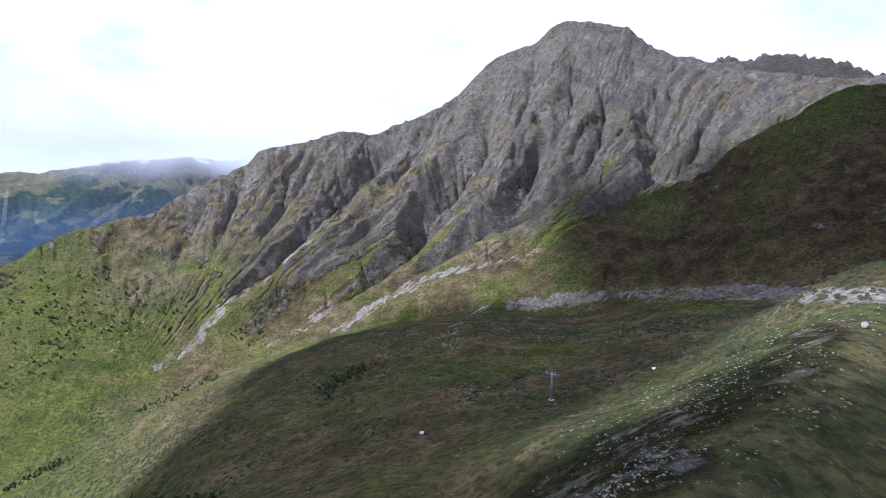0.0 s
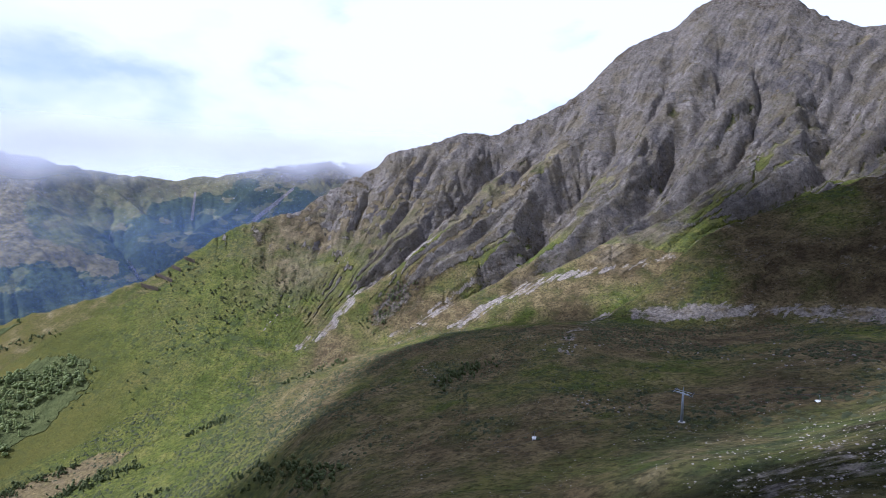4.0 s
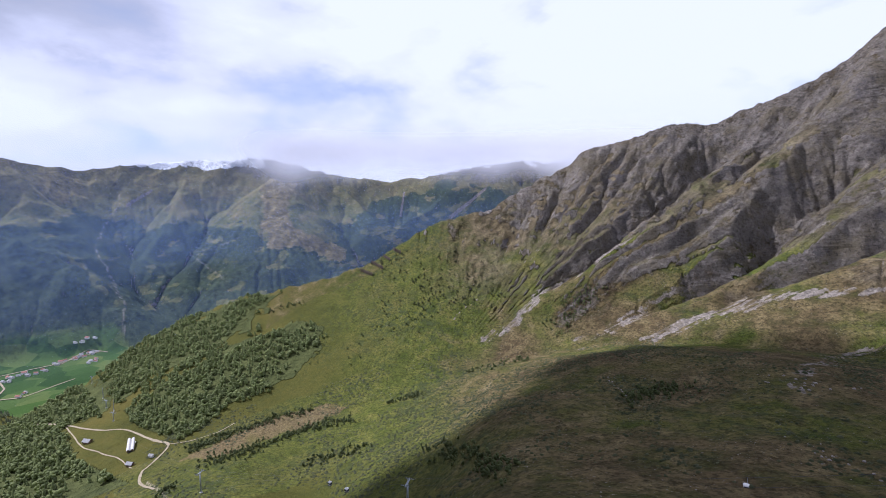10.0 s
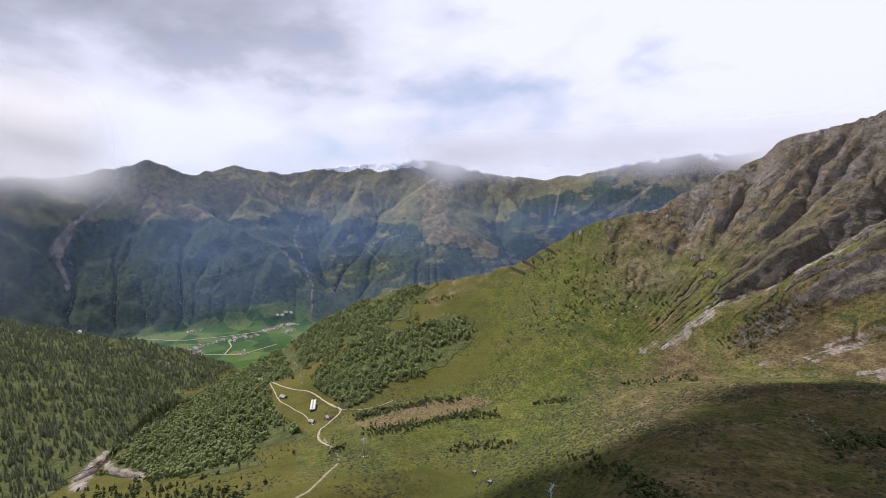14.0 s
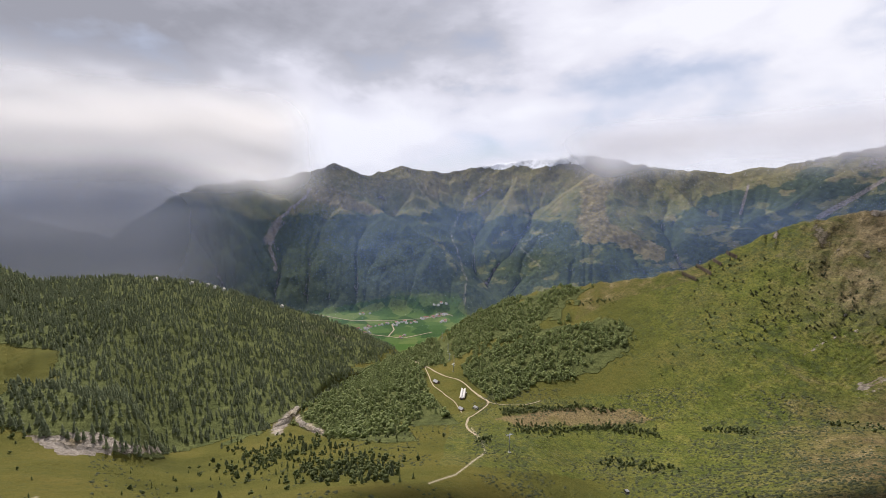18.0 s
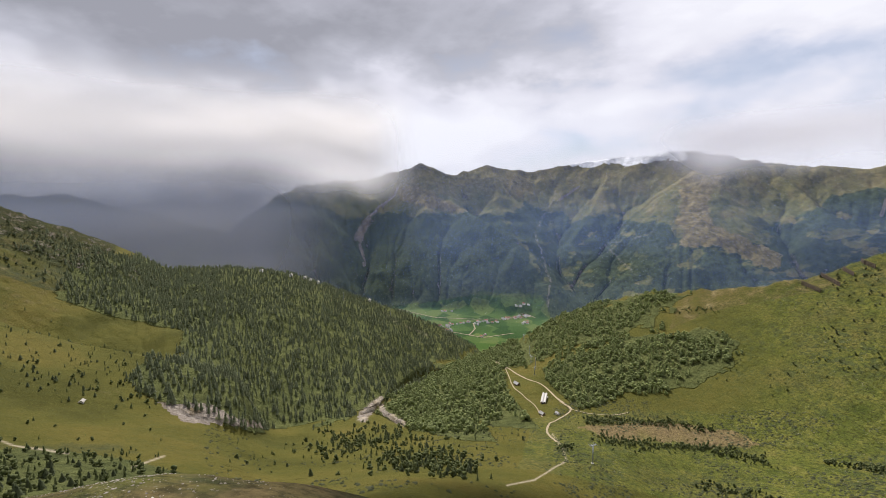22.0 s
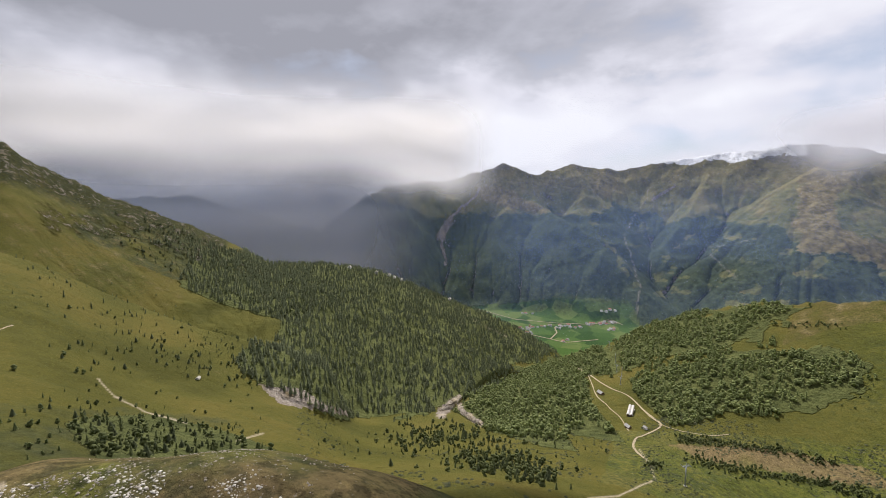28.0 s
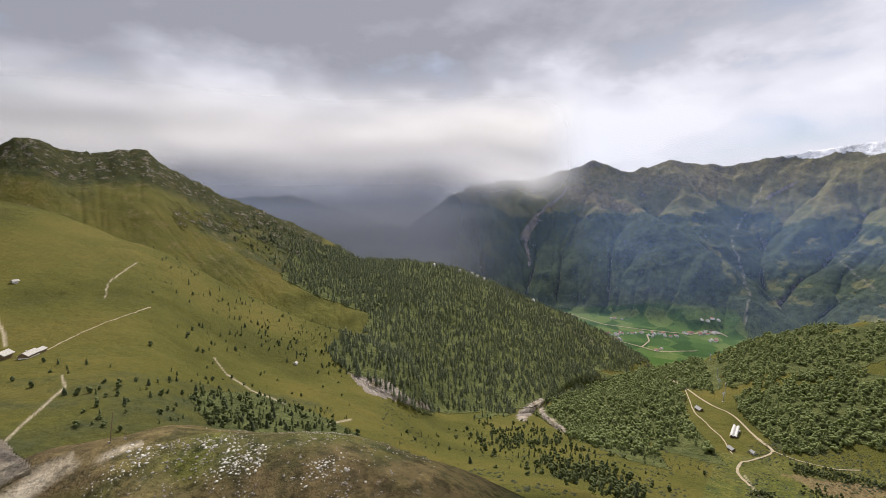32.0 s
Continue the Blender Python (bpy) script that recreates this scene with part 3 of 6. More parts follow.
    fine_ribs = (np.where(pf < 0.6, 1 - pf / 0.6, (pf - 0.6) / 0.4) - 0.5) * smooth(fbm(g / 3, el / 5, 3, 38), -0.25, 0.35)
    zm = zm + craggy * face * (6 * crag + 3.0 * knob + (17 * ribs * some + 9 * fine_ribs) * (1 - 0.6 * smooth(azw, 10, 30)) - carve)
    # the buttress between the two great chutes
    bq = np.abs((azw - 14) + 1.12 * (el + 5))
    zm = zm + 20 * smooth(6.5 - bq, 0, 6) * smooth(um, 0.13, 0.3) * smooth(0.85 - um, 0, 0.3) * smooth(azw, -3, 3)
    # the far side of the valley and the left-hand mountains
    zl, ul = hill(azw, r, LEFT_CREST, LEFT_FOOT, 0.6, 1.0, 4.0, 41)
    lf = smooth(ul, 0.0, 0.25) * smooth(1.04 - ul, 0.0, 0.25)
    zl = zl + lf * (16 * (1 - 0.8 * smooth(azw, 116, 127)) * (ridged(azw / 5.5 + 0.4 * ul, ul * 0.8 + 3, 3, 43) - 0.4) + 7 * fbm(x / 60, y / 60, 4, 44))
    zl = zl + 9 * fbm(azw * 1.1, ul * 4, 4, 45) * smooth(azw, 128, 140) * smooth(ul, 0.7, 0.9) * smooth(1.06 - ul, 0, 0.06)
    zw, uw = hill(azw, r, MEADOW_CREST, MEADOW_FOOT, 0.30, 1.0, 1.5, 51)
    # the far mountains: ridges with falling sides
    zf = np.full(r.shape, -1500.0)
    off = r > 2300
    if off.any():
        fx, fy = x[off], y[off]
        bend = 70 * fbm(fx / 420, fy / 420, 4, 201), 70 * fbm(fx / 420, fy / 420, 4, 203)
        qx, qy = fx + bend[0], fy + bend[1]
        best_far = np.full(fx.shape, -1500.0)
        for nodes3, fall_off in RIDGES:
            p3 = [(-q * math.sin(radians(a)), q * math.cos(radians(a)), q * math.tan(radians(e))) for a, q, e in nodes3]
            for (x0, y0, z0), (x1, y1, z1) in zip(p3, p3[1:]):
                vx, vy = x1 - x0, y1 - y0
                p = np.clip(((qx - x0) * vx + (qy - y0) * vy) / (vx * vx + vy * vy), 0, 1)
                dd = np.hypot(qx - x0 - p * vx, qy - y0 - p * vy)
                best_far = np.maximum(best_far, z0 + p * (z1 - z0) - fall_off * (np.sqrt(dd * dd + 150) - 12))
        rough_far = ridged(qx / 330, qy / 330, 5, 205, 0.5) - 0.42
        zf[off] = best_far + 34 * rough_far + 9 * fbm(fx / 60, fy / 60, 4, 207, 0.6)
    valley = -780 + 12 * fbm(x / 500, y / 500, 3, 91) + np.maximum(r - 2900, 0) * 0.10 * smooth(84 - azw, 0, 10)
    out = join(z, zs, 5)
    out = join(out, zm, 7)
    out = join(out, zw, 6)
    out = join(out, zl, 6)
    out = join(out, valley, 12)
    out = join(out, zf, 14)
    # the wall of hills behind the camera that closes the place
    behind = smooth(az, 186, 215) * smooth(300 - az, 0, 25) * smooth(r, 150, 320)
    out = np.where(behind > 0, out * (1 - behind) + behind * np.maximum(np.where(r > 300, (r - 300) * 0.16 - 60, -60), best), out)
    rcliff, uu = hill(azw, r, [(-75, 1550, 9), (-46, 1500, 10.3), (-41.6, 1500, 12.6), (-38.7, 1500, 13.8), (-35.2, 1500, 14.5), (-33.6, 1500, 14.2), (-32.2, 1500, 15.0),
                               (-30.5, 1500, 14.6), (-20, 1500, 11)], [(-75, 1150, 60), (-20, 1150, 60)], 0.5, 1.0, 14.0, 95, 120)
    out = np.maximum(out, rcliff)
    shares = dict(spur=(zs, us), main=(zm, um), left=(zl, ul), meadow=(zw, uw), far=(zf, zf), cliff=(rcliff, uu))
    return out, az, azw, r, g, near, shares


def erode(az, rs, z, soft_rock, steps, spread, least):
    """Running water: cuts gullies down the lines on which the land drains. Gives the new heights and the logarithm of the area drained."""
    na, nr = z.shape
    step = radians(az[1] - az[0])
    dr, dt = np.gradient(rs)[None, :] * np.ones((na, 1)), (rs * step)[None, :] * np.ones((na, 1))
    area, index = (dr * dt).ravel(), np.arange(na * nr).reshape(na, nr)
    z = z.copy()
    for _ in range(steps):
        steep, to, far_off = np.zeros((na, nr)), index.copy(), np.ones((na, nr))
        for di in (-1, 0, 1):
            for dj in (-1, 0, 1):
                if not (di or dj):
                    continue
                a, b = slice(max(0, -di), na - max(0, di)), slice(max(0, -dj), nr - max(0, dj))
                c, d = slice(max(0, di), na - max(0, -di)), slice(max(0, dj), nr - max(0, -dj))
                gap = np.hypot(di * dt[a, b], dj * dr[a, b])
                s = (z[a, b] - z[c, d]) / gap
                more = s > steep[a, b]
                steep[a, b] = np.where(more, s, steep[a, b])
                to[a, b] = np.where(more, index[c, d], to[a, b])
                far_off[a, b] = np.where(more, gap, far_off[a, b])
        order = np.argsort(z.ravel()).tolist()
        drain, below = area.tolist(), to.ravel().tolist()
        for i in reversed(order):
            if below[i] != i:
                drain[below[i]] += drain[i]
        f = (soft_rock.ravel() * np.maximum(np.array(drain) - least, 0) ** 0.45 / far_off.ravel()).tolist()
        level = z.ravel().tolist()
        for i in order:
            j = below[i]
            if j != i:
                level[i] = (level[i] + f[i] * level[j]) / (1 + f[i])
        z = np.array(level).reshape(na, nr)
        flow = np.zeros_like(z)
        flow[1:-1, 1:-1] = z[2:, 1:-1] + z[:-2, 1:-1] + z[1:-1, 2:] + z[1:-1, :-2] - 4 * z[1:-1, 1:-1]
        z = z + spread * flow * (soft_rock > 0)
    return z, np.log10(np.array(drain)).reshape(na, nr)


WORN = []


def grain(x, y, z, azw, r, shares):
    """Outcrops and loose blocks, too fine for the water to have shaped them."""
    zm, um = shares["main"]
    on = smooth(zm - z, -25, -6) * smooth(um, 0.15, 0.5) * (1 - smooth(azw, 26, 42)) * (r < 1100)
    zl, ul = shares["left"]
    on = np.maximum(on, smooth(zl - z, -12, -3) * smooth(azw, 122, 134) * smooth(ul, 0.6, 0.85) * (r < 1300))
    on = np.maximum(on, 0.5 * smooth(shares["spur"][0] - z, -12, -3) * smooth(shares["spur"][1], 0.05, 0.3) * (r < 900))
    step = fbm(x / 60, y / 60, 3, 321)
    ledge = (z / 17 + 1.5 * step) % 1.0
    out = on * (3.8 * (ridged(x / 19, y / 19, 4, 323, 0.65) - 0.4) + 1.6 * fbm(x / 7, y / 7, 3, 325, 0.65) + 2.2 * (smooth(ledge, 0.0, 0.45) - ledge))
    return out + (r > 2900) * smooth(z, -760, -600) * (11 * fbm(x / 70, y / 70, 4, 327, 0.65) + 16 * (ridged(x / 150, y / 150, 3, 329) - 0.4))


def land(x, y):
    """The land as it lies today: the bare shapes, worn by water."""
    z, az, azw, r, g, near, shares = bare_land(x, y)
    for az0, step, logs, change in WORN:
        i, j = (azw - az0) / step, np.interp(np.log(np.maximum(r, 1)), logs, np.arange(len(logs)))
        ok = (i >= 0) & (i < change.shape[0] - 1) & (j > 0) & (j < len(logs) - 1)
        i0, j0 = np.clip(i.astype(int), 0, change.shape[0] - 2), np.clip(j.astype(int), 0, len(logs) - 2)
        u, v = i - i0, j - j0
        d = (change[i0, j0] * (1 - u) + change[i0 + 1, j0] * u) * (1 - v) + (change[i0, j0 + 1] * (1 - u) + change[i0 + 1, j0 + 1] * u) * v
        z = z + np.where(ok, d, 0)
    z = z + grain(x, y, z, azw, r, shares)
    return z, az, azw, r, g, near, shares


def height(x, y):
    """The land's height at one place."""
    return float(land(np.array([float(x)]), np.array([float(y)]))[0][0])


def heights(x, y):
    return land(np.asarray(x, float), np.asarray(y, float))[0]


def inside(px, py, poly):
    """Which of the points lie in the polygon."""
    c = np.zeros(np.shape(px), bool)
    for (x0, y0), (x1, y1) in zip(poly, poly[1:] + poly[:1]):
        if y0 != y1:
            c ^= ((y0 > py) != (y1 > py)) & (px < (x1 - x0) * (py - y0) / (y1 - y0) + x0)
    return c


def along(px, py, line, w0, w1):
    """1 on the line, falling to 0 at its half-width, which goes from w0 at its start to w1 at its end."""
    best = np.zeros(np.shape(px))
    n = len(line) - 1
    for k, ((x0, y0), (x1, y1)) in enumerate(zip(line, line[1:])):
        vx, vy = x1 - x0, y1 - y0
        p = np.clip(((px - x0) * vx + (py - y0) * vy) / (vx * vx + vy * vy), 0, 1)
        d = np.hypot(px - x0 - p * vx, py - y0 - p * vy)
        w = w0 + (w1 - w0) * (k + p) / n
        best = np.maximum(best, np.clip(1.3 - d / w, 0, 1))
    return best


# stands of trees, as seen from the ridge: heading, angle
SPUR_WOOD = [(60, -11.2), (64.1, -11.3), (68.7, -13.1), (73.5, -14.7), (78.8, -17.5), (78, -20.7), (67.9, -16.8), (63.9, -15.5), (62.7, -13.4)]
SLOPE_WOOD = [(77.2, -21.4), (67.2, -17.4), (57.7, -14.8), (54.6, -16), (55, -18.5), (62.8, -23.1), (66.2, -23.2), (69.6, -25.1), (72.4, -25.8), (75, -23.9)]
TOE_WOOD = [(78.8, -17.7), (82.8, -19.1), (88, -21.2), (92.4, -23), (96.9, -25.2), (98.9, -27.2), (96.3, -28.3), (92.6, -29.5), (86.6, -30.6), (82.7, -30.3),
            (85, -28.4), (77.5, -28.2), (79, -27), (81.3, -24.8), (82, -22.2), (78.3, -21.4)]
VALLEY_WOOD = [(121.6, -7), (110.2, -8), (105.9, -9), (96, -13.5), (84, -18.4), (92.3, -22.4), (98.5, -25.9), (102.9, -27.5), (110.4, -27.4), (114.9, -27),
               (121.5, -23.7), (125, -21.1), (127.6, -18.6), (122, -17.6), (121.1, -14.9), (127.3, -12.5), (132.5, -9.4), (128.4, -5.5)]
LEFT_TREES = [(131.5, -3.4), (129.3, -4.6), (121.1, -8.4), (115.7, -11.5), (111.5, -15.1), (118.6, -14.8), (125.2, -10.6), (130.1, -7.2), (134, -5)]
RIDGE_TREES = [(145.5, -4.8), (140.1, -8.2), (135.9, -11.5), (130, -14.6), (125.6, -16.2), (121.7, -17.9), (121.7, -19.9), (125.9, -20.8), (132.2, -18.2), (138, -14.5), (142, -10)]
KNOLL_WOOD = [(142.8, -21.5), (135.4, -22.8), (128.1, -26.3), (122.5, -29.4), (121.8, -30.7), (132.6, -29.4), (140.3, -26.8)]
LIFT_GAP = [(79.2, -18.3), (78.2, -21.0), (77.7, -22.4)]
SHRUBS = [(50.6, -10.5), (45.6, -6.3), (38.5, -6.3), (31.4, -8.2), (31.3, -13.1), (35.5, -14.6), (41.3, -13.4), (47.1, -14.7)]

# ---- the ground sheet ----


def spaced(stops):
    """Distances in geometric steps: pairs of (distance, rows up to the next)."""
    out = []
    for (a, n), (b, _) in zip(stops, stops[1:]):
        out += list(a * (b / a) ** (np.arange(n) / n))
    return np.array(out + [stops[-1][0]])


FINE = 0.15
AZS = np.concatenate([np.arange(-49, 164, FINE), np.arange(164, 311, 2.5)])
RS = spaced([(3, 8), (30, 64), (130, 108), (430, 244), (960, 56), (1300, 14), (2200, 22), (2950, 180), (4740, 0)])
ga, gr = np.meshgrid(np.radians(AZS), RS, indexing="ij")
GX, GY = -gr * np.sin(ga), gr * np.cos(ga)
GZ, AZ, AZW, RR, GUL, NEAR, SH = bare_land(GX, GY)
DRAIN = np.zeros(GZ.shape)


def wear():
    """Wears the near faces and the far mountains, each on its own stretch of the grid."""
    for a0, a1, r0, r1, steps, spread, least in ((-49, 163.9, 300, 1250, 9, 0.07, 220), (22, 150, 2900, 4740, 9, 0.04, 6000)):
        rows, cols = np.where((AZS >= a0) & (AZS <= a1))[0], np.where((RS >= r0) & (RS <= r1))[0]
        cut = np.ix_(rows, cols)
        z, azw = GZ[cut], AZW[cut]
        if r0 < 2000:
            soft_rock = np.zeros(z.shape)
            for name, amount in (("main", 0.055), ("spur", 0.03), ("left", 0.014)):
                sz, su = SH[name]
                k = amount * smooth(sz[cut] - z, -14, -2) * smooth(su[cut], 0.04, 0.25)
                if name == "main":
                    k = k * (1 - 0.8 * smooth(azw, 12, 26)) * (1 - 0.8 * smooth(azw, 36, 50)) * (0.25 + 1.2 * smooth(fbm(GX[cut] / 120, GY[cut] / 120, 3, 311), -0.3, 0.35))
                soft_rock = np.maximum(soft_rock, k)
        else:
            soft_rock = 0.035 * smooth(z, -790, -700) + 0 * z
        worn, drain = erode(AZS[rows], RS[cols], z, soft_rock, steps, spread, least)
        change = np.maximum(worn - z, -9 if r0 < 2000 else -45)
        change[1:-1, 1:-1] = 0.5 * change[1:-1, 1:-1] + 0.125 * (change[2:, 1:-1] + change[:-2, 1:-1] + change[1:-1, 2:] + change[1:-1, :-2])
        WORN.append((AZS[rows[0]], AZS[1] - AZS[0], np.log(RS[cols]), change))
        GZ[cut] = z + change
        DRAIN[cut] = drain


wear()
GZ += grain(GX, GY, GZ, AZW, RR, SH)
EL = np.degrees(np.arctan2(GZ, RR))


def owner(name, k=4.0):
    z, u = SH[name]
    return smooth(z - GZ, -k * 2, -k * 0.2), u


def rule_cover():
    """How much of each kind of cover lies on each spot of the ground."""
    n1 = fbm(GX / 60, GY / 60, 5, 101)
    n2 = fbm(GX / 14, GY / 14, 4, 103)
    n3 = fbm(GX / 30, GY / 30, 4, 105)
    streak = fbm(GUL * 2.6, EL * 0.35, 4, 107)
    main, um = owner("main")
    spur, us = owner("spur")
    left, ul = owner("left")
    mead, uw = owner("meadow")
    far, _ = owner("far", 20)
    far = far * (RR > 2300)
    cliff, uc = owner("cliff")
    dzr = np.gradient(GZ, axis=1) / np.maximum(np.gradient(RR, axis=1), 0.01)
    dzt = np.gradient(GZ, axis=0) / (RR * np.gradient(np.radians(AZS))[:, None])
    steep = np.hypot(dzr, dzt)
    round_about = sum(np.roll(np.roll(GZ, i, 0), j, 1) for i, j in ((-5, 0), (5, 0), (0, -5), (0, 5), (-3, -3), (3, 3), (-3, 3), (3, -3))) / 8
    proud = GZ - round_about
    zero = GZ * 0
    # the main mountain: bare upwards and towards its summit
    bare = smooth(um + 0.40 * n1 + 0.15 * n3 + 0.012 * (4 - AZW), 0.36, 0.74) * (1 - smooth(AZW, 33, 46))
    rib = 0.5 + 0.5 * fbm(GUL / 1.6 + 0.8 * n1, EL / 7, 4, 31, 0.6)
    rock = main * np.clip(bare * (0.30 + 0.30 * smooth(proud, -1.5, 2.5) + 0.35 * smooth(steep, 0.75, 1.35) + 0.15 * rib), 0, 0.95)
    rock = np.maximum(rock, main * 0.8 * smooth(steep + 0.25 * n2, 1.15, 1.5) * smooth(um, 0.1, 0.3) * (1 - smooth(AZW, 40, 50)))
    butt = along(AZW, EL, [(23.5, -14.8), (18, -9.5), (11, -4), (4, 1)], 2.2, 3.2)
    rock = np.maximum(rock, 0.5 * butt * main)
    crags = ridged(AZW / 2.2, EL / 9, 3, 117) * smooth(AZW, 18, 26) * (1 - smooth(AZW, 42, 50)) * smooth(EL, -12, -4)
    rock = np.maximum(rock, main * 0.55 * smooth(crags + 0.3 * n2, 0.55, 0.8))
    chutes = [([(34.3, -18), (29.9, -15.5), (27, -11.9), (22.1, -9), (17.1, -5.3), (13.6, -1)], 0.7, 0.4, 1.3),
              ([(21.6, -17.7), (12.9, -11.7), (7.2, -7.4), (3.6, -4.6), (0.9, 1), (-1, 6.5)], 1.3, 0.5, 0.9),
              ([(12.9, -16.2), (4.3, -10.6), (-4.1, -8.6), (-12.5, -6.2)], 1.0, 0.7, 0.9),
              ([(14.4, -16.3), (8.5, -13.3), (4.2, -11)], 0.9, 0.9, 1.0),
              ([(-0.8, -17), (-4.3, -14.7), (-6.3, -13.9)], 0.9, 1.0, 0.9),
              ([(-10.3, -13.8), (-17.1, -12.2), (-28.1, -10.8), (-36, -9.6), (-47, -8.8)], 1.3, 1.2, 0.95),
              ([(4.3, -5.3), (-9, 1.7), (-18, 6.6), (-18.4, 11.4)], 0.9, 0.4, 0.75),
              ([(27.6, -8.5), (27.1, -3), (27.7, 0.4)], 0.35, 0.2, 0.8),
              ([(-13, -2.9), (-16.4, 2.9), (-21.4, 5.3), (-25.1, 5.7)], 0.9, 0.4, 0.8),
              ([(39.6, -16.7), (36.3, -13.9), (33.7, -12.2)], 0.3, 0.25, 0.7),
              ([(20, -7.5), (17.5, -3.5), (15.5, 1.5)], 0.3, 0.25, 0.6),
              ([(-1, -18.9), (1, -18.2)], 0.5, 0.5, 0.9), ([(-5, -24.6), (-3, -24.3)], 0.4, 0.4, 0.7)]
    scree = zero.copy()
    for line, w0, w1, amount in chutes:
        scree = np.maximum(scree, amount * along(AZW + 0.5 * n2 + 0.35 * n3, EL + 0.4 * n1 + 0.3 * n3, line, 0.85 * w0, 0.85 * w1) * (0.62 + 0.75 * streak))
    # stones run down the gullies and fan out below them
    scree = np.maximum(scree, main * 0.8 * smooth(DRAIN + 0.25 * n2, 2.9, 3.5) * smooth(-proud, 0.2, 2.0) * smooth(um, 0.08, 0.2) * smooth(0.92 - um, 0, 0.3) * smooth(40 - AZW, 0, 12))
    scree = np.maximum(scree, main * 0.75 * smooth(um, 0.90, 0.97) * smooth(24 - AZW, 0, 10))
    foot_band = along(AZW + 0.4 * n1, EL + 0.45 * n2, [(-9, -13.6), (-17.1, -12.2), (-28.1, -10.9), (-36, -9.9), (-47, -9.1)], 1.15, 1.1)
    scree = np.maximum(scree, foot_band * np.clip(0.72 + 0.5 * n3 + 0.3 * n2, 0, 0.95))
    # the dark spur and the ridge under the camera
    rock = np.maximum(rock, spur * np.clip(0.20 + 0.18 * n1, 0, 0.5) * smooth(us, 0.05, 0.3))
    flank = along(AZW, EL, [(-41, -15), (-35, -20.5), (-28, -26.5), (-20, -33), (-12, -40)], 2.6, 6.0)
    rock = np.maximum(rock, 0.42 * smooth(flank + 0.7 * n2, 0.3, 1.0))
    scree = np.maximum(scree, 0.46 * smooth(flank + 0.9 * fbm(GX / 5, GY / 5, 4, 131), 0.6, 1.15))
    brow = along(AZW, EL, [(152, -25.2), (143, -27.6), (134, -30.4), (126, -32)], 1.5, 1.2) * smooth(75 - RR, 0, 10)
    scree = np.maximum(scree, 0.14 * smooth(brow + 0.8 * fbm(GX / 3, GY / 3, 4, 133), 0.55, 1.0))
    bank = inside(AZW + 0.5 * n2, EL + 0.3 * n2, [(168, -20.5), (158.6, -21), (156.6, -24.2), (160, -25.6), (168, -26.5)]) * (RR > 62) * (RR < 160)
    scree = np.maximum(scree, 0.85 * bank)
    rock = np.maximum(rock, 0.3 * bank)
    # the left-hand mountain
    lrock = along(AZW, EL, [(155, 5.5), (150, 4), (145, 4), (140, 1), (133, -2.4), (128, -4.6)], 2.6, 1.5)
    rock = np.maximum(rock, left * 0.36 * smooth(lrock + 0.35 * n1, 0.25, 0.7))
    rock = np.maximum(rock, left * 0.38 * smooth(along(AZW, EL, [(142, -1.7), (137, -3), (130, -6), (124, -8.5)], 1.8, 1.5) + 0.8 * n2, 0.7, 1.1))
    scree = np.maximum(scree, inside(AZW + 0.4 * n2, EL + 0.3 * n1, [(124.3, -21.8), (119.3, -23.2), (117.9, -25.9), (122.2, -24.3)]) * 0.9)
    scree = np.maximum(scree, 0.9 * along(AZW, EL, [(119.5, -23.6), (116.5, -25.6), (113, -26.8)], 0.7, 0.4))
    cut = along(AZW, EL, [(100.8, -27.3), (98.4, -25.4)], 0.9, 0.4)
    cut = np.maximum(cut, along(AZW + 0.5 * n2, EL, [(98.4, -26.5), (97.2, -27.5), (95.3, -28.5)], 0.5, 0.35))
    scree = np.maximum(scree, cut)
    # the far mountains
    slide = along(AZW + 0.4 * n1, EL, [(100.1, -8.9), (100.7, -6.0), (99.9, -3.1), (96.6, -0.2), (95.6, 1.0)], 0.22, 0.22)
    slide = np.maximum(slide, along(AZW + 0.3 * n2, EL, [(100.7, -5.2), (99.4, -2.8)], 0.75, 0.5))
    brook = along(AZW + 0.3 * n1, EL, [(76.1, -14.5), (75.9, -11), (76.6, -8.9), (78.1, -4.6), (75.5, 0), (76.1, 2.1)], 0.13, 0.05)
    screes_far = along(AZW, EL, [(38.5, -2.2), (36, -0.2), (34, 1.5)], 0.35, 0.2)
    screes_far = np.maximum(screes_far, along(AZW, EL, [(45, -2), (44.5, 1)], 0.2, 0.15))
    screes_far = np.maximum(screes_far, along(AZW, EL, [(75, -0.5), (72.8, 1.0)], 0.25, 0.15))
    screes_far = np.maximum(screes_far, along(AZW, EL, [(130, -8), (127, -3)], 0.3, 0.2))
    scree = np.maximum(scree, far * np.maximum(np.maximum(slide, screes_far), 0.0))
    rock = np.maximum(rock, far * np.maximum(0.6 * smooth(EL + 2.2 * fbm(GX / 300, GY / 300, 5, 141), 1.8, 4.2), 0.55 * smooth(steep + 0.3 * n1, 1.45, 2.0)))
    rock = np.maximum(rock, cliff)
    forest_line = hermite(AZW, [20, 45, 52, 58, 60.5, 63, 70, 76, 84, 92, 100, 110, 118, 150], [2.2, 1.0, -3.2, -4.6, -6.0, -3.4, -2.6, -2.4, -2.0, -2.6, -2.2, -1.6, -3, -3])
    wood = far * smooth(forest_line - EL + 2.4 * fbm(GX / 240, GY / 240, 5, 143, 0.6), -0.9, 0.5)
    clear = smooth(fbm(AZW / 1.9 + 0.5 * EL, EL / 0.8 - 0.2 * AZW, 5, 147, 0.6), 0.16, 0.34) * (0.12 + 0.88 * smooth(80 - AZW, 0, 6)) * 0.85
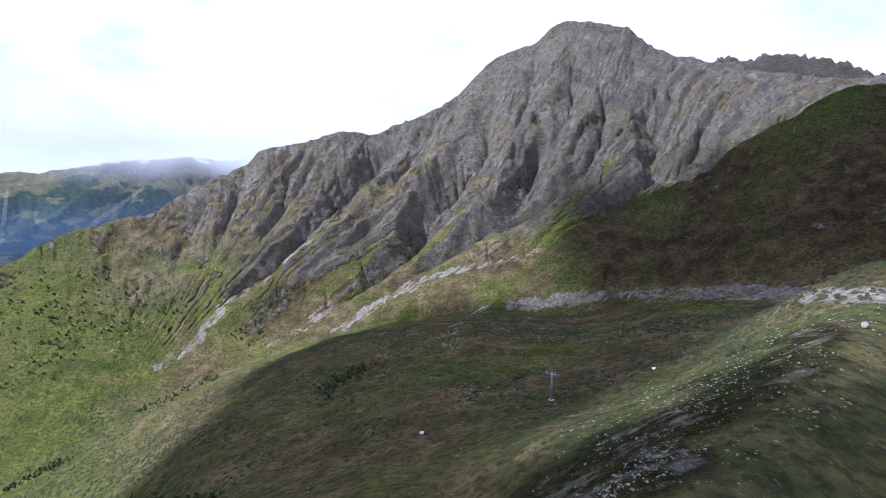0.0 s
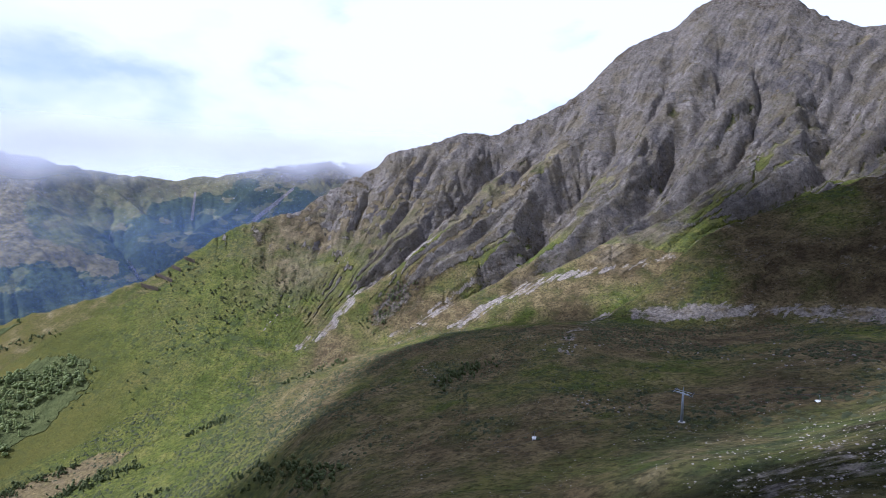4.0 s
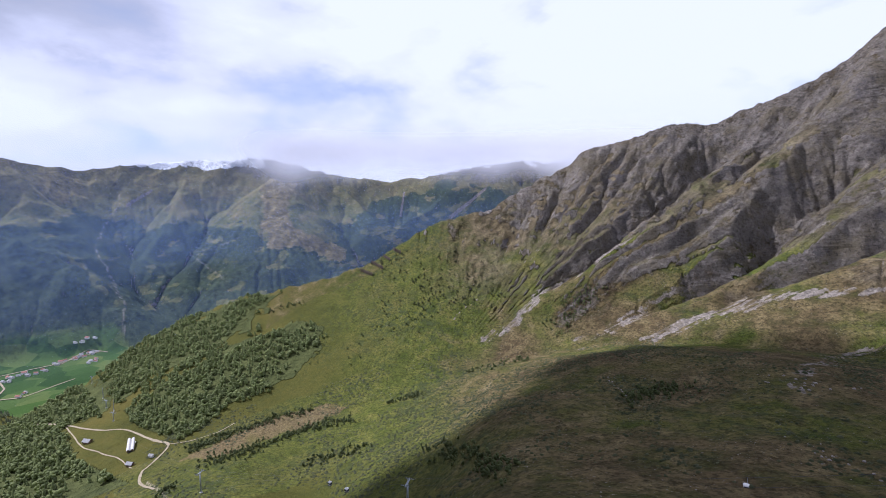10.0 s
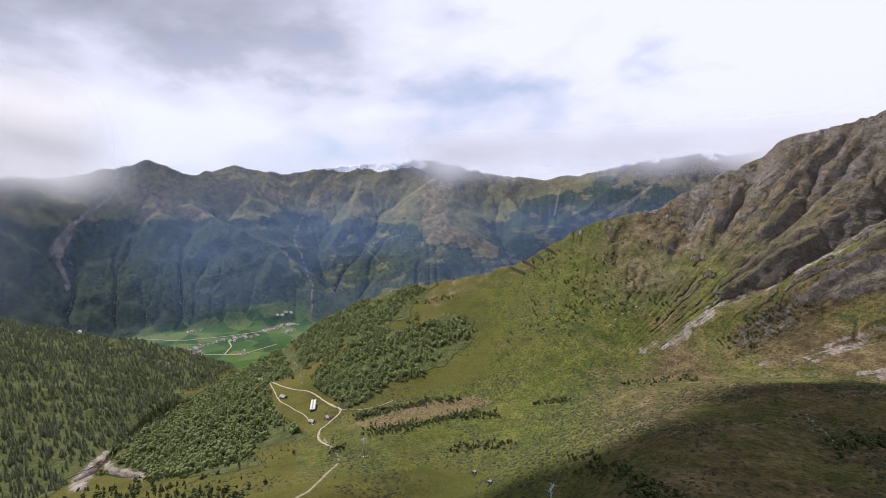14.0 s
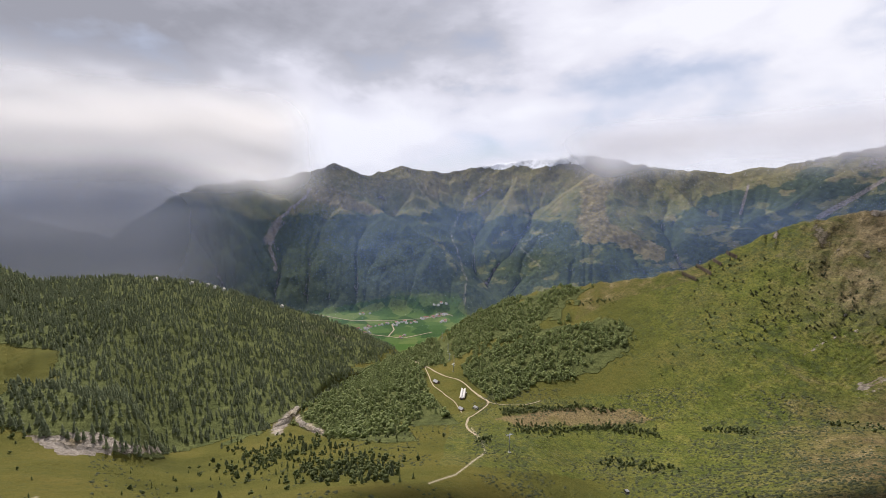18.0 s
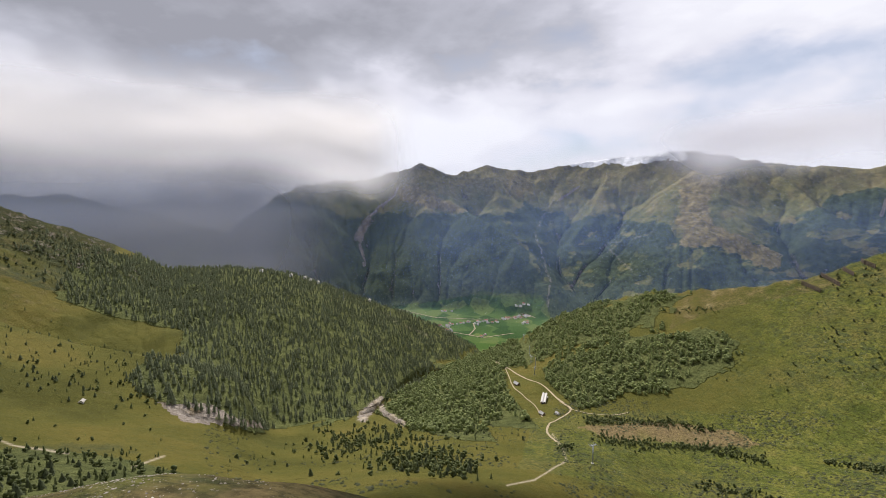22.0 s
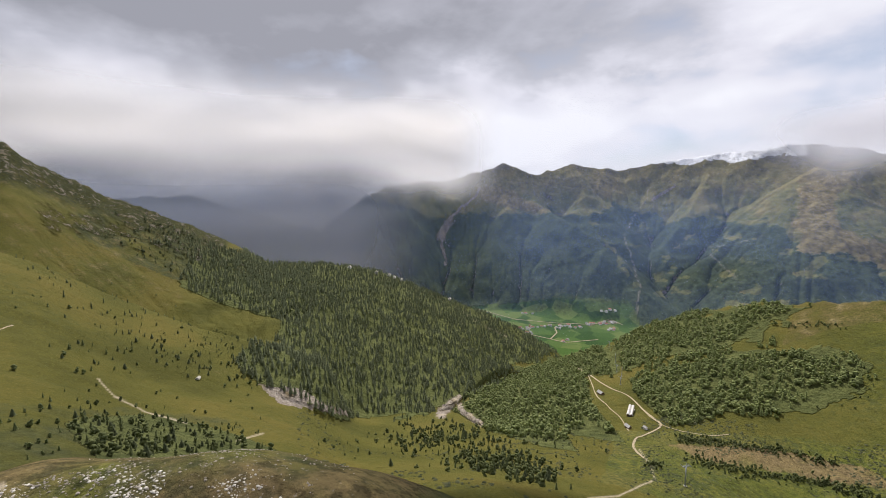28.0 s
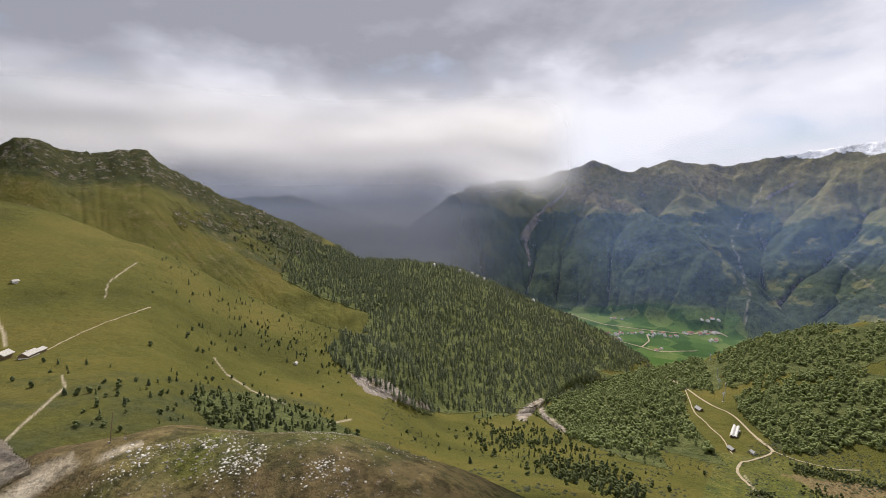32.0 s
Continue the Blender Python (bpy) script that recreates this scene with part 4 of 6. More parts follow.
    clear = np.maximum(clear, 0.8 * along(AZW + 0.5 * n1, EL, [(76.6, -10.5), (78.5, -8.0), (80.5, -5.0), (82, -3.2)], 0.8, 0.7) * smooth(n1 + n3, -0.1, 0.2))
    wood = wood * (1 - clear)
    goldm = far * smooth(inside(AZW + 0.9 * n1, EL + 0.6 * n3, [(58.8, 4.6), (57.4, 2), (58.8, 0), (58.2, -3.5), (55.2, -4.7), (52, -6.3), (52.6, -8.2), (57.2, -5.8), (61.2, -5.9), (61.8, -3), (61.8, 0), (61.3, 2), (60.3, 4.6)]) + 0.6 * n2, 0.3, 0.9)
    goldm = np.maximum(goldm, far * inside(AZW + 0.8 * n1, EL + 0.5 * n2, [(96.5, 0.9), (93, 1.5), (90, -0.2), (86.5, -2.0), (88.5, -2.2), (92, -1.4), (95.5, -0.7)]))
    goldm = np.maximum(goldm, far * 0.8 * inside(AZW + 0.8 * n1, EL + 0.6 * n2, [(82, 3.2), (79, 2.8), (78.6, 0.6), (80.4, -0.6), (82, 0.8)]))
    wood = wood * (1 - 0.95 * goldm)
    for poly in (SPUR_WOOD, SLOPE_WOOD, TOE_WOOD, VALLEY_WOOD, KNOLL_WOOD):
        wood = np.maximum(wood, 0.85 * inside(AZW + 1.5 * n3, EL + 0.8 * n3, poly) * (RR < 1300) * (RR > 85))
    field = (RR > 2000) * smooth(-GZ, 640, 700) * inside(AZW + 0.7 * n1 + 0.2 * n3, EL + 0.2 * n3, [(98.5, -14.4), (89.7, -13.6), (84.2, -12.1), (80.6, -10.2), (79.6, -12.2), (77.0, -12.6), (75.8, -14.2), (75.8, -17), (82.2, -20.5), (90, -20.5), (98, -17)])
    wood = np.maximum(wood * (1 - field), (RR > 1300) * (1 - field) * (GZ < -690) * 0.9)
    snow = far * np.maximum(smooth(EL + 0.8 * fbm(GX / 120, GY / 120, 4, 149), 3.1, 4.0) * smooth(78 - AZW, 0, 4) * smooth(AZW, 59, 63), 0.8 * smooth(EL + 1.2 * fbm(GX / 160, GY / 160, 4, 151), 3.3, 4.3) * smooth(58 - AZW, 0, 3) * smooth(fbm(GX / 90, GY / 90, 3, 153), 0.1, 0.3))
    dry = np.clip(0.58 + 0.6 * n1, 0, 0.85) * (RR < 560) * (1 - 0.5 * smooth(190 - RR, 0, 60) * smooth(-2 - AZW, 0, 10)) * smooth(48 - AZW, 0, 20)
    dry = np.maximum(dry, np.clip(0.28 + 0.5 * n2, 0, 0.9) * smooth(-2 - AZW, 0, 10) * smooth(190 - RR, 0, 60))
    dry = np.maximum(dry, main * 0.75 * smooth(um + 0.3 * n1, 0.3, 0.75) * smooth(46 - AZW, 0, 14))
    dry = np.maximum(dry, spur * smooth(0.5 + 0.6 * n1, 0.2, 0.8) * 0.9)
    dry = np.maximum(dry, inside(AZW, EL, [(61, -11), (55, -9.8), (50, -8.2), (47, -6.9), (47.5, -9.1), (52.1, -10.8), (57.8, -12.9), (62, -15.6)]) * 0.4 * main)
    dry = np.maximum(dry, goldm)
    dry = np.maximum(dry, far * 0.55 * smooth(EL + 2 * n1, -2, 2.5))
    dry = np.maximum(dry, 0.12 * mead + 0.25 * left * smooth(AZW, 125, 135))
    straw = main * smooth(um + 0.35 * n1 + 0.2 * n3 + 0.12 * fbm(GUL / 1.1, EL / 5, 3, 161), 0.22, 0.50) * smooth(44 - AZW, 0, 16)
    calm = smooth(AZW + 3 * n1, 44, 62) * smooth(RR, 75, 90) * (1 - 0.8 * inside(AZW + n1, EL + 0.5 * n1, [(78, -27.5), (66, -25.4), (50, -22.5), (40, -22), (44, -30), (60, -33), (80, -33)]))
    straw = straw * (1 - 0.5 * smooth(AZW, 12, 24)) * (1 - 0.6 * butt)
    dry = np.maximum(dry, 0.9 * butt * main)
    heath = left * smooth(inside(AZW + 1.2 * n1, EL + n1, LEFT_TREES) * 1.0 + inside(AZW + n1, EL + n1, [(141, 1), (131, -4), (122, -8), (116, -11), (124, -13.5), (133, -8.5), (140, -4)]) * 0.8 + 0.8 * n3, 0.35, 1.0)
    heath = np.maximum(heath, left * smooth(lrock + 0.4 * n1, 0.1, 0.5))
    heath = np.maximum(heath, np.clip(0.95 + 0.7 * n2, 0, 1) * smooth(-2 - AZW, 0, 10) * smooth(190 - RR, 0, 60))
    heath = np.maximum(heath, np.clip(0.7 + 0.9 * n2, 0, 1) * smooth(144 - AZW, 0, 8) * smooth(AZW, 90, 105) * (RR < 75))
    heath = np.maximum(heath, 0.8 * np.clip(0.55 + n2, 0, 1) * inside(AZW + n1, EL + n1, [(160, -15.5), (150, -17.5), (140, -21), (128, -25), (124, -28), (140, -30), (160, -26)]) * (RR > 78) * (RR < 400))
    pink = (RR < 600) * 0.6 * smooth(inside(AZW + n1, EL + 0.3 * n2, [(72.3, -27.9), (63.3, -25.9), (55, -24.9), (52, -25.6), (56.7, -26.9), (66.5, -28.5)]) * 1.0 + 0.5 * n2, 0.4, 1.0)
    path = 0.55 * far * brook * smooth(n2 + n3, -0.35, 0.15)
    for line, w in (([(69.6, -6), (67.8, -7.8), (66.7, -8.8), (66, -9.5)], 0.1), ([(64.5, -4.4), (67, -5.4), (69.5, -5.9)], 0.08),
                    ([(98.8, -14.4), (95.9, -16.3), (91.8, -18.1)], 0.16)):
        path = np.maximum(path, 0.4 * along(AZW + 0.25 * n2, EL + 0.1 * n3, line, 0.8 * w, 0.8 * w) * (RR > 800) * smooth(n2, -0.3, 0.1))
    for line, w in (([(153.5, -17), (153.4, -18.1), (155.7, -19.8), (158.1, -21.5)], 0.11), ([(149.5, -9.9), (149.1, -8.5), (146.5, -6.7)], 0.06),
                    ([(139.8, -18.1), (138.7, -20.1), (136, -22.4), (132.2, -24.5)], 0.07), ([(157.6, -7.2), (157.9, -9.8), (157.2, -11.8), (157.2, -13.2)], 0.14),
                    ([(75.2, -29), (73.7, -30.5), (73.3, -31.6), (77.3, -34), (81.1, -34.9)], 0.09), ([(127, -27.5), (124, -27.3)], 0.1)):
        path = np.maximum(path, 0.75 * along(AZW + 0.12 * n2, EL, line, w, w) * (RR < 800) * (RR > 90))
    path = np.maximum(path, 0.6 * bank * smooth(n2 + fbm(GX / 3, GY / 3, 3, 173), -0.4, 0.3))
    path = np.maximum(path, 0.55 * cut * smooth(n2 + n3, -0.3, 0.3))
    # the worn road over the brow
    for line, w0, w1 in (([(166, -28.6), (161.3, -26.6), (158.2, -25.9), (155.6, -25.0), (153.5, -24.5)], 1.1, 0.3), ([(164, -28.6), (158.5, -26.8), (154, -25.7), (150, -25.2), (147.6, -25.2)], 0.4, 0.2)):
        path = np.maximum(path, 0.9 * smooth(along(AZW + 0.3 * n2, EL + 0.25 * fbm(GX / 2.5, GY / 2.5, 3, 171), line, w0, w1), 0.1, 0.9) * (RR < 80))
    dry = np.maximum(dry, np.clip(0.62 + 0.6 * n2, 0, 1) * (RR < 75) * smooth(AZW, 95, 110))
    return [np.clip(a, 0, 1) for a in (rock, scree, wood, path)], [np.clip(a, 0, 1) for a in (dry, field, snow, pink)], [far, np.clip(straw, 0, 1), GUL / 100, EL / 100], [calm, main, np.clip(heath, 0, 1), np.clip(main * smooth(1.25 - steep + 0.5 * n1, 0.1, 0.6) * smooth(1.0 - um + 0.4 * n1, 0.12, 0.5), 0, 1)]


def sheet():
    na, nr = GX.shape
    co = np.stack([GX, GY, GZ], -1).reshape(-1, 3)
    co = np.vstack([co, [[0, 0, float(GZ[:, 0].mean())]]])
    i, j = np.meshgrid(np.arange(na), np.arange(nr - 1), indexing="ij")
    k = (i + 1) % na
    quads = np.stack([i * nr + j, k * nr + j, k * nr + j + 1, i * nr + j + 1], -1).reshape(-1, 4)[:, ::-1]
    hub = np.stack([np.full(na, na * nr), np.arange(na) * nr, ((np.arange(na) + 1) % na) * nr], -1)
    me = bpy.data.meshes.new("ground")
    nq, nh = len(quads), len(hub)
    me.vertices.add(len(co))
    me.vertices.foreach_set("co", co.astype(np.float32).ravel())
    me.loops.add(nq * 4 + nh * 3)
    me.loops.foreach_set("vertex_index", np.concatenate([quads.ravel(), hub.ravel()]).astype(np.int32))
    me.polygons.add(nq + nh)
    me.polygons.foreach_set("loop_start", np.concatenate([np.arange(nq) * 4, nq * 4 + np.arange(nh) * 3]).astype(np.int32))
    me.update(calc_edges=True)
    me.validate()
    me.polygons.foreach_set("use_smooth", np.ones(len(me.polygons), bool))
    for name, layers in zip(("cover_a", "cover_b", "cover_c", "cover_d"), rule_cover()):
        a = me.attributes.new(name, "FLOAT_COLOR", "POINT")
        v = np.stack(layers, -1).reshape(-1, 4)
        v = np.vstack([v, np.zeros((1, 4))]).astype(np.float32)
        a.data.foreach_set("color", v.ravel())
    me.materials.append(GROUND)
    return tagged(new("ground", me), "alpine mountainsides with grass, rock, scree and forest floor", "ground", kind="structure")


sheet()

# ---- trees ----


def conifer_shape(seed, tiers=4, sides=7, squat=1.0):
    """A spruce one metre high: tapered trunk and ragged skirts of branches."""
    rnd = random.Random(seed)
    v, f = [], []
    for k in range(4):
        a = k * math.pi / 2
        v += [(0.022 * math.cos(a), 0.022 * math.sin(a), -0.06)]
    v.append((0, 0, 0.7))
    f += [(k, (k + 1) % 4, 4) for k in range(4)]
    for t in range(tiers):
        z0 = 0.08 + 0.80 * t / tiers + rnd.uniform(-0.02, 0.02)
        z1 = min(1.0, z0 + 0.42 - 0.04 * t) if t < tiers - 1 else 1.0
        rad = (0.17 * (1 - t / tiers) + 0.04) * squat
        b = len(v)
        ox, oy = rnd.uniform(-0.02, 0.02), rnd.uniform(-0.02, 0.02)
        for s in range(sides * 2):
            a = math.pi * s / sides + rnd.uniform(-0.2, 0.2)
            q = rad * (rnd.uniform(0.85, 1.25) if s % 2 else rnd.uniform(0.45, 0.7))
            v.append((ox + q * math.cos(a), oy + q * math.sin(a), z0 + (rnd.uniform(-0.05, 0.0) if s % 2 else rnd.uniform(0.02, 0.06))))
        v.append((ox * 0.5, oy * 0.5, z1))
        n = sides * 2
        f += [(b + s, b + (s + 1) % n, b + n) for s in range(n)]
    return np.array(v), np.array(f)


def broadleaf_shape(seed, lumps=7):
    """A birch or alder one metre high: several ragged clumps of leaves round a leaning stem."""
    rnd = random.Random(seed)
    bm = bmesh.new()
    bmesh.ops.create_icosphere(bm, subdivisions=1, radius=1.0)
    base = np.array([p.co[:] for p in bm.verts])
    tri = np.array([[p.index for p in q.verts] for q in bm.faces])
    bm.free()
    vs, fs, n = [], [], 0
    stem = np.array([(-0.03, -0.02, -0.06), (0.03, -0.02, -0.06), (0, 0.03, -0.06), (0, 0, 0.6)])
    vs.append(stem)
    fs.append(np.array([(0, 1, 3), (1, 2, 3), (2, 0, 3)]))
    n = 4
    for k in range(lumps):
        a, h = rnd.uniform(0, 6.28), 0.22 + 0.62 * k / lumps
        off = rnd.uniform(0.05, 0.24) * (1.15 - h * 0.8)
        size = rnd.uniform(0.16, 0.25) * (1.25 - 0.6 * h)
        jag = np.array([[rnd.uniform(0.65, 1.3)] for _ in base])
        v = base * jag * (size, size, size * 0.9) + (off * math.cos(a), off * math.sin(a), h)
        vs.append(v)
        fs.append(tri + n)
        n += len(v)
    return np.vstack(vs), np.vstack(fs)


def mesh_from(name, v, f, mats, slots=None):
    me = bpy.data.meshes.new(name)
    me.vertices.add(len(v))
    me.vertices.foreach_set("co", np.asarray(v, np.float32).ravel())
    me.loops.add(len(f) * 3)
    me.loops.foreach_set("vertex_index", np.asarray(f, np.int32).ravel())
    me.polygons.add(len(f))
    me.polygons.foreach_set("loop_start", np.arange(len(f), dtype=np.int32) * 3)
    me.update(calc_edges=True)
    for m in mats:
        me.materials.append(m)
    return me


def stand(name, label, shapes, places, sizes, mat, seed):
    """Very many trees as one object."""
    rs = np.random.RandomState(seed)
    vs, fs, n = [], [], 0
    kind = rs.randint(0, len(shapes), len(places))
    turn = rs.uniform(0, 6.28, len(places))
    wide = rs.uniform(0.8, 1.25, len(places))
    for s, (v, f) in enumerate(shapes):
        m = np.where(kind == s)[0]
        if not len(m):
            continue
        c, sn = np.cos(turn[m])[:, None], np.sin(turn[m])[:, None]
        sc, w = sizes[m][:, None], (sizes[m] * wide[m])[:, None]
        x = (v[:, 0] * c - v[:, 1] * sn) * w + places[m, 0:1]
        y = (v[:, 0] * sn + v[:, 1] * c) * w + places[m, 1:2]
        z = v[:, 2] * sc + places[m, 2:3]
        vs.append(np.stack([x, y, z], -1).reshape(-1, 3))
        fs.append((f[None] + (n + np.arange(len(m)) * len(v))[:, None, None]).reshape(-1, 3))
        n += len(m) * len(v)
    ob = new(name, mesh_from(name, np.vstack(vs), np.vstack(fs), [mat]))
    return tagged(ob, label, "trees", kind="stuff")


def scatter(poly, r0, r1, gap, seed, keep=1.0, ragged=1.0):
    """Places on the ground inside a stand, about gap metres apart."""
    rs = np.random.RandomState(seed)
    az = [p[0] for p in poly]
    a0, a1 = radians(min(az) - 1), radians(max(az) + 1)
    n = int((a1 - a0) * (r1 * r1 - r0 * r0) / 2 / gap ** 2)
    a, r = rs.uniform(a0, a1, n), np.sqrt(rs.uniform(r0 * r0, r1 * r1, n))
    x, y = -r * np.sin(a), r * np.cos(a)
    z = heights(x, y)
    e = np.degrees(np.arctan2(z, r))
    edge = fbm(x / 35, y / 35, 3, seed) * ragged
    ok = inside(np.degrees(a) + edge * 1.5, e + edge, poly) & (rs.uniform(0, 1, n) < keep * (0.75 + 0.5 * fbm(x / 25, y / 25, 2, seed + 1)))
    # the bare scars of the ravine stay free
    bare = np.maximum(along(np.degrees(a), e, [(100.8, -27.3), (98.4, -25.4)], 1.1, 0.6), along(np.degrees(a), e, [(98.4, -26.5), (97.2, -27.5), (95.3, -28.5)], 0.7, 0.5))
    bare = np.maximum(bare, along(np.degrees(a), e, LIFT_GAP, 0.85, 0.7))
    return np.stack([x, y, z], -1)[ok & (bare < 0.4)]


SPRUCES = [conifer_shape(k) for k in range(4)]
BIRCHES = [broadleaf_shape(k, 4) for k in range(3)]
SMALL_SPRUCES = [conifer_shape(k + 10, 3, 5) for k in range(4)]


def woods():
    rs = np.random.RandomState(7)
    p = np.vstack([scatter(VALLEY_WOOD, 380, 1260, 5.5, 11, 0.95, 1.6), scatter(LEFT_TREES, 700, 1200, 7.0, 31, 0.5, 1.5)])
    stand("spruce_forest", "dense dark green spruce and larch forest on the valley slope", SMALL_SPRUCES, p, rs.uniform(6.0, 11.0, len(p)), CONIFER, 1)
    q = scatter([(137, -0.8), (131, -3.6), (124, -7.2), (118, -8.6), (112, -13), (119, -15.4), (126, -12), (133, -8), (138, -4)], 560, 1160, 6.0, 35, 0.5, 1.2)
    stand("slope_spruces", "small dark spruces and alders thinning out towards a rocky crest", [SMALL_SPRUCES[2], BIRCHES[0]], q, np.random.RandomState(12).uniform(2.5, 6.5, len(q)), DARKSPRUCE, 7)
    q = scatter(RIDGE_TREES, 380, 760, 6.5, 33, 0.25, 1.0)
    stand("young_spruces", "small dark spruces dotted along a grassy ridge", SMALL_SPRUCES, q, np.random.RandomState(9).uniform(2.0, 5.0, len(q)), DARKSPRUCE, 6)
    p = np.vstack([scatter(SPUR_WOOD, 600, 870, 4.1, 12, 0.95, 1.4), scatter(SLOPE_WOOD, 330, 800, 3.9, 13, 0.95, 1.3)])
    stand("birch_forest", "mid-green mixed birch and larch wood on a grassy spur", [BIRCHES[0], BIRCHES[1], SMALL_SPRUCES[0]], p, rs.uniform(4.5, 8.5, len(p)), BROADLEAF, 2)
    p = scatter(TOE_WOOD, 380, 870, 4.5, 14, 0.95, 1.2)
    stand("ravine_forest", "mixed broadleaf and spruce wood above a ravine", [BIRCHES[2], SMALL_SPRUCES[1], BIRCHES[0]], p, rs.uniform(5.5, 9.5, len(p)), BROADLEAF, 3)
    p = scatter(SHRUBS, 450, 760, 4.6, 16, 0.42)
    stand("slope_shrubs", "scattered dark green alder shrubs on a steep slope", [BIRCHES[1], BIRCHES[2]], p, rs.uniform(1.6, 4.2, len(p)), HEATH, 4)


def undergrowth():
    """Dwarf shrubs over the pastures, and loose stones: far too many to count."""
    rs = np.random.RandomState(17)
    dome = np.array([(1, 0, -0.1), (0.3, 0.9, -0.1), (-0.8, 0.6, -0.1), (-0.75, -0.6, -0.1), (0.35, -0.95, -0.1), (0.5, 0.3, 0.5), (-0.35, 0.45, 0.55), (-0.1, -0.5, 0.6)])
    faces = np.array([(0, 1, 5), (1, 2, 6), (2, 3, 6), (3, 4, 7), (4, 0, 5), (5, 1, 6), (6, 3, 7), (7, 4, 5), (5, 6, 7)])
    rock = np.array([(0.9, 0.1, 0), (0.1, 0.8, 0.05), (-0.8, 0.3, -0.05), (-0.3, -0.75, 0), (0.5, -0.6, 0), (0.15, 0.1, 0.62), (-0.3, 0.1, 0.5), (0, 0, -0.5)])
    rfaces = np.array([(0, 1, 5), (1, 2, 6), (1, 6, 5), (2, 3, 6), (3, 4, 5), (3, 5, 6), (4, 0, 5), (1, 0, 7), (2, 1, 7), (3, 2, 7), (4, 3, 7), (0, 4, 7)])
    rocks = [(rock * (1, 0.8, 0.8), rfaces), (rock * (0.7, 1, 1.0), rfaces), (rock * (1, 1, 0.6), rfaces)]

    def sown(a0, a1, r0, r1, n, size, patch, seed, cut):
        a, r = np.radians(rs.uniform(a0, a1, n)), np.sqrt(rs.uniform(r0 * r0, r1 * r1, n))
        x, y = -r * np.sin(a), r * np.cos(a)
        ok = fbm(x / size, y / size, 3, seed) + 0.25 * rs.uniform(-1, 1, n) > cut
        x, y = x[ok], y[ok]
        return np.stack([x, y, heights(x, y)], -1)[:patch]

    p = np.vstack([sown(-47, 12, 150, 420, 14000, 40, 5000, 211, 0.02), sown(12, 75, 160, 480, 20000, 45, 7500, 213, 0.0), sown(75, 120, 100, 420, 6000, 30, 900, 215, 0.12)])
    stand("dwarf_shrubs", "low grey-green heath shrubs dotted over the pasture", [(dome, faces), (dome * (0.8, 1.2, 0.8), faces)], p, rs.uniform(0.4, 1.3, len(p)), HEATH, 21)
    p = np.vstack([sown(-49, 30, 90, 420, 30000, 26, 4200, 221, 0.10), sown(-46, -8, 50, 190, 16000, 9, 2600, 223, 0.16)])
    stand("loose_stones", "pale loose stones strewn over a grassy slope", rocks, p, 0.05 + 0.40 * rs.uniform(0, 1, len(p)) ** 6, STONE, 23)
    p = np.vstack([sown(112, 158, 36, 62, 40000, 5, 700, 225, 0.22), sown(118, 146, 36, 56, 20000, 4, 900, 227, 0.28)])
    stand("scree_stones", "small pale stones lying thick on the ridge top", rocks, p, 0.035 + 0.20 * rs.uniform(0, 1, len(p)) ** 3, STONE, 25)
    # rubble down the flank of the near ridge
    flank = np.array([(-42, -14.2), (-36, -19.5), (-30, -25.0), (-24, -30), (-17, -36)], float)
    k = rs.uniform(0, 3.999, 2600)
    i = k.astype(int)
    d = flank[i] + (flank[i + 1] - flank[i]) * (k - i)[:, None] + rs.normal(0, 1, (2600, 2)) * (2.6, 1.7)
    p = sights(d[:, 0], d[:, 1], 34, 260, 160)
    p = p[fbm(p[:, 0] / 7, p[:, 1] / 7, 3, 231) > -0.05]
    stand("ridge_rubble", "grey-brown rubble lying thick on the flank of a ridge", rocks, p, 0.08 + 0.32 * rs.uniform(0, 1, len(p)) ** 3, STONE, 31)
    # crisp white stones along the brow of the ridge
    brow = np.array([(150, -25.6), (143, -27.6), (136, -29.8), (128, -32.2)], float)
    k = rs.uniform(0, 2.999, 1500)
    i = k.astype(int)
    d = brow[i] + (brow[i + 1] - brow[i]) * (k - i)[:, None] + rs.normal(0, 1, (1500, 2)) * (3.2, 0.9)
    p = sights(d[:, 0], d[:, 1], 34, 90, 160)
    p = p[np.hypot(p[:, 0], p[:, 1]) < 72]
    p = p[fbm(p[:, 0] / 5, p[:, 1] / 5, 3, 229) > 0.06]
    stand("brow_stones", "white stones strewn along the grassy brow of the ridge", rocks, p, 0.05 + 0.22 * rs.uniform(0, 1, len(p)) ** 3, PALESTONE, 29)
    # dark shrubs in rows and patches on the valley floor and the buttress
    rows = [([(71.3, -27.1), (66, -26.3), (57, -25.3)], 0.35, 260), ([(69.4, -28.8), (64.4, -28.6), (57.3, -27.3), (51.2, -27)], 0.5, 330),
            ([(36, -22), (31, -20.5), (28, -20)], 0.3, 60), ([(47, -25.5), (42, -24.5)], 0.25, 60), ([(24.8, -16.2), (22.5, -13), (20.5, -10.8)], 0.9, 140),
            ([(16, -23.5), (13, -22), (9, -20.8)], 0.6, 90), ([(58, -31), (50, -30.2)], 0.5, 80), ([(74.5, -30.3), (72.5, -30.2)], 0.35, 26), ([(62, -13.5), (57, -12.6)], 0.25, 40),
            ([(41, -31), (36, -31.5), (31, -33)], 1.2, 130)]
    dirs = []
    for line, w, n in rows:
        line = np.array(line, float)
        for k in rs.uniform(0, len(line) - 1, n):
            i = int(k)
            dirs.append(line[i] + (line[i + 1] - line[i]) * (k - i) + rs.normal(0, w, 2) * (1.0, 0.6))
    p = sights(*np.array(dirs).T)
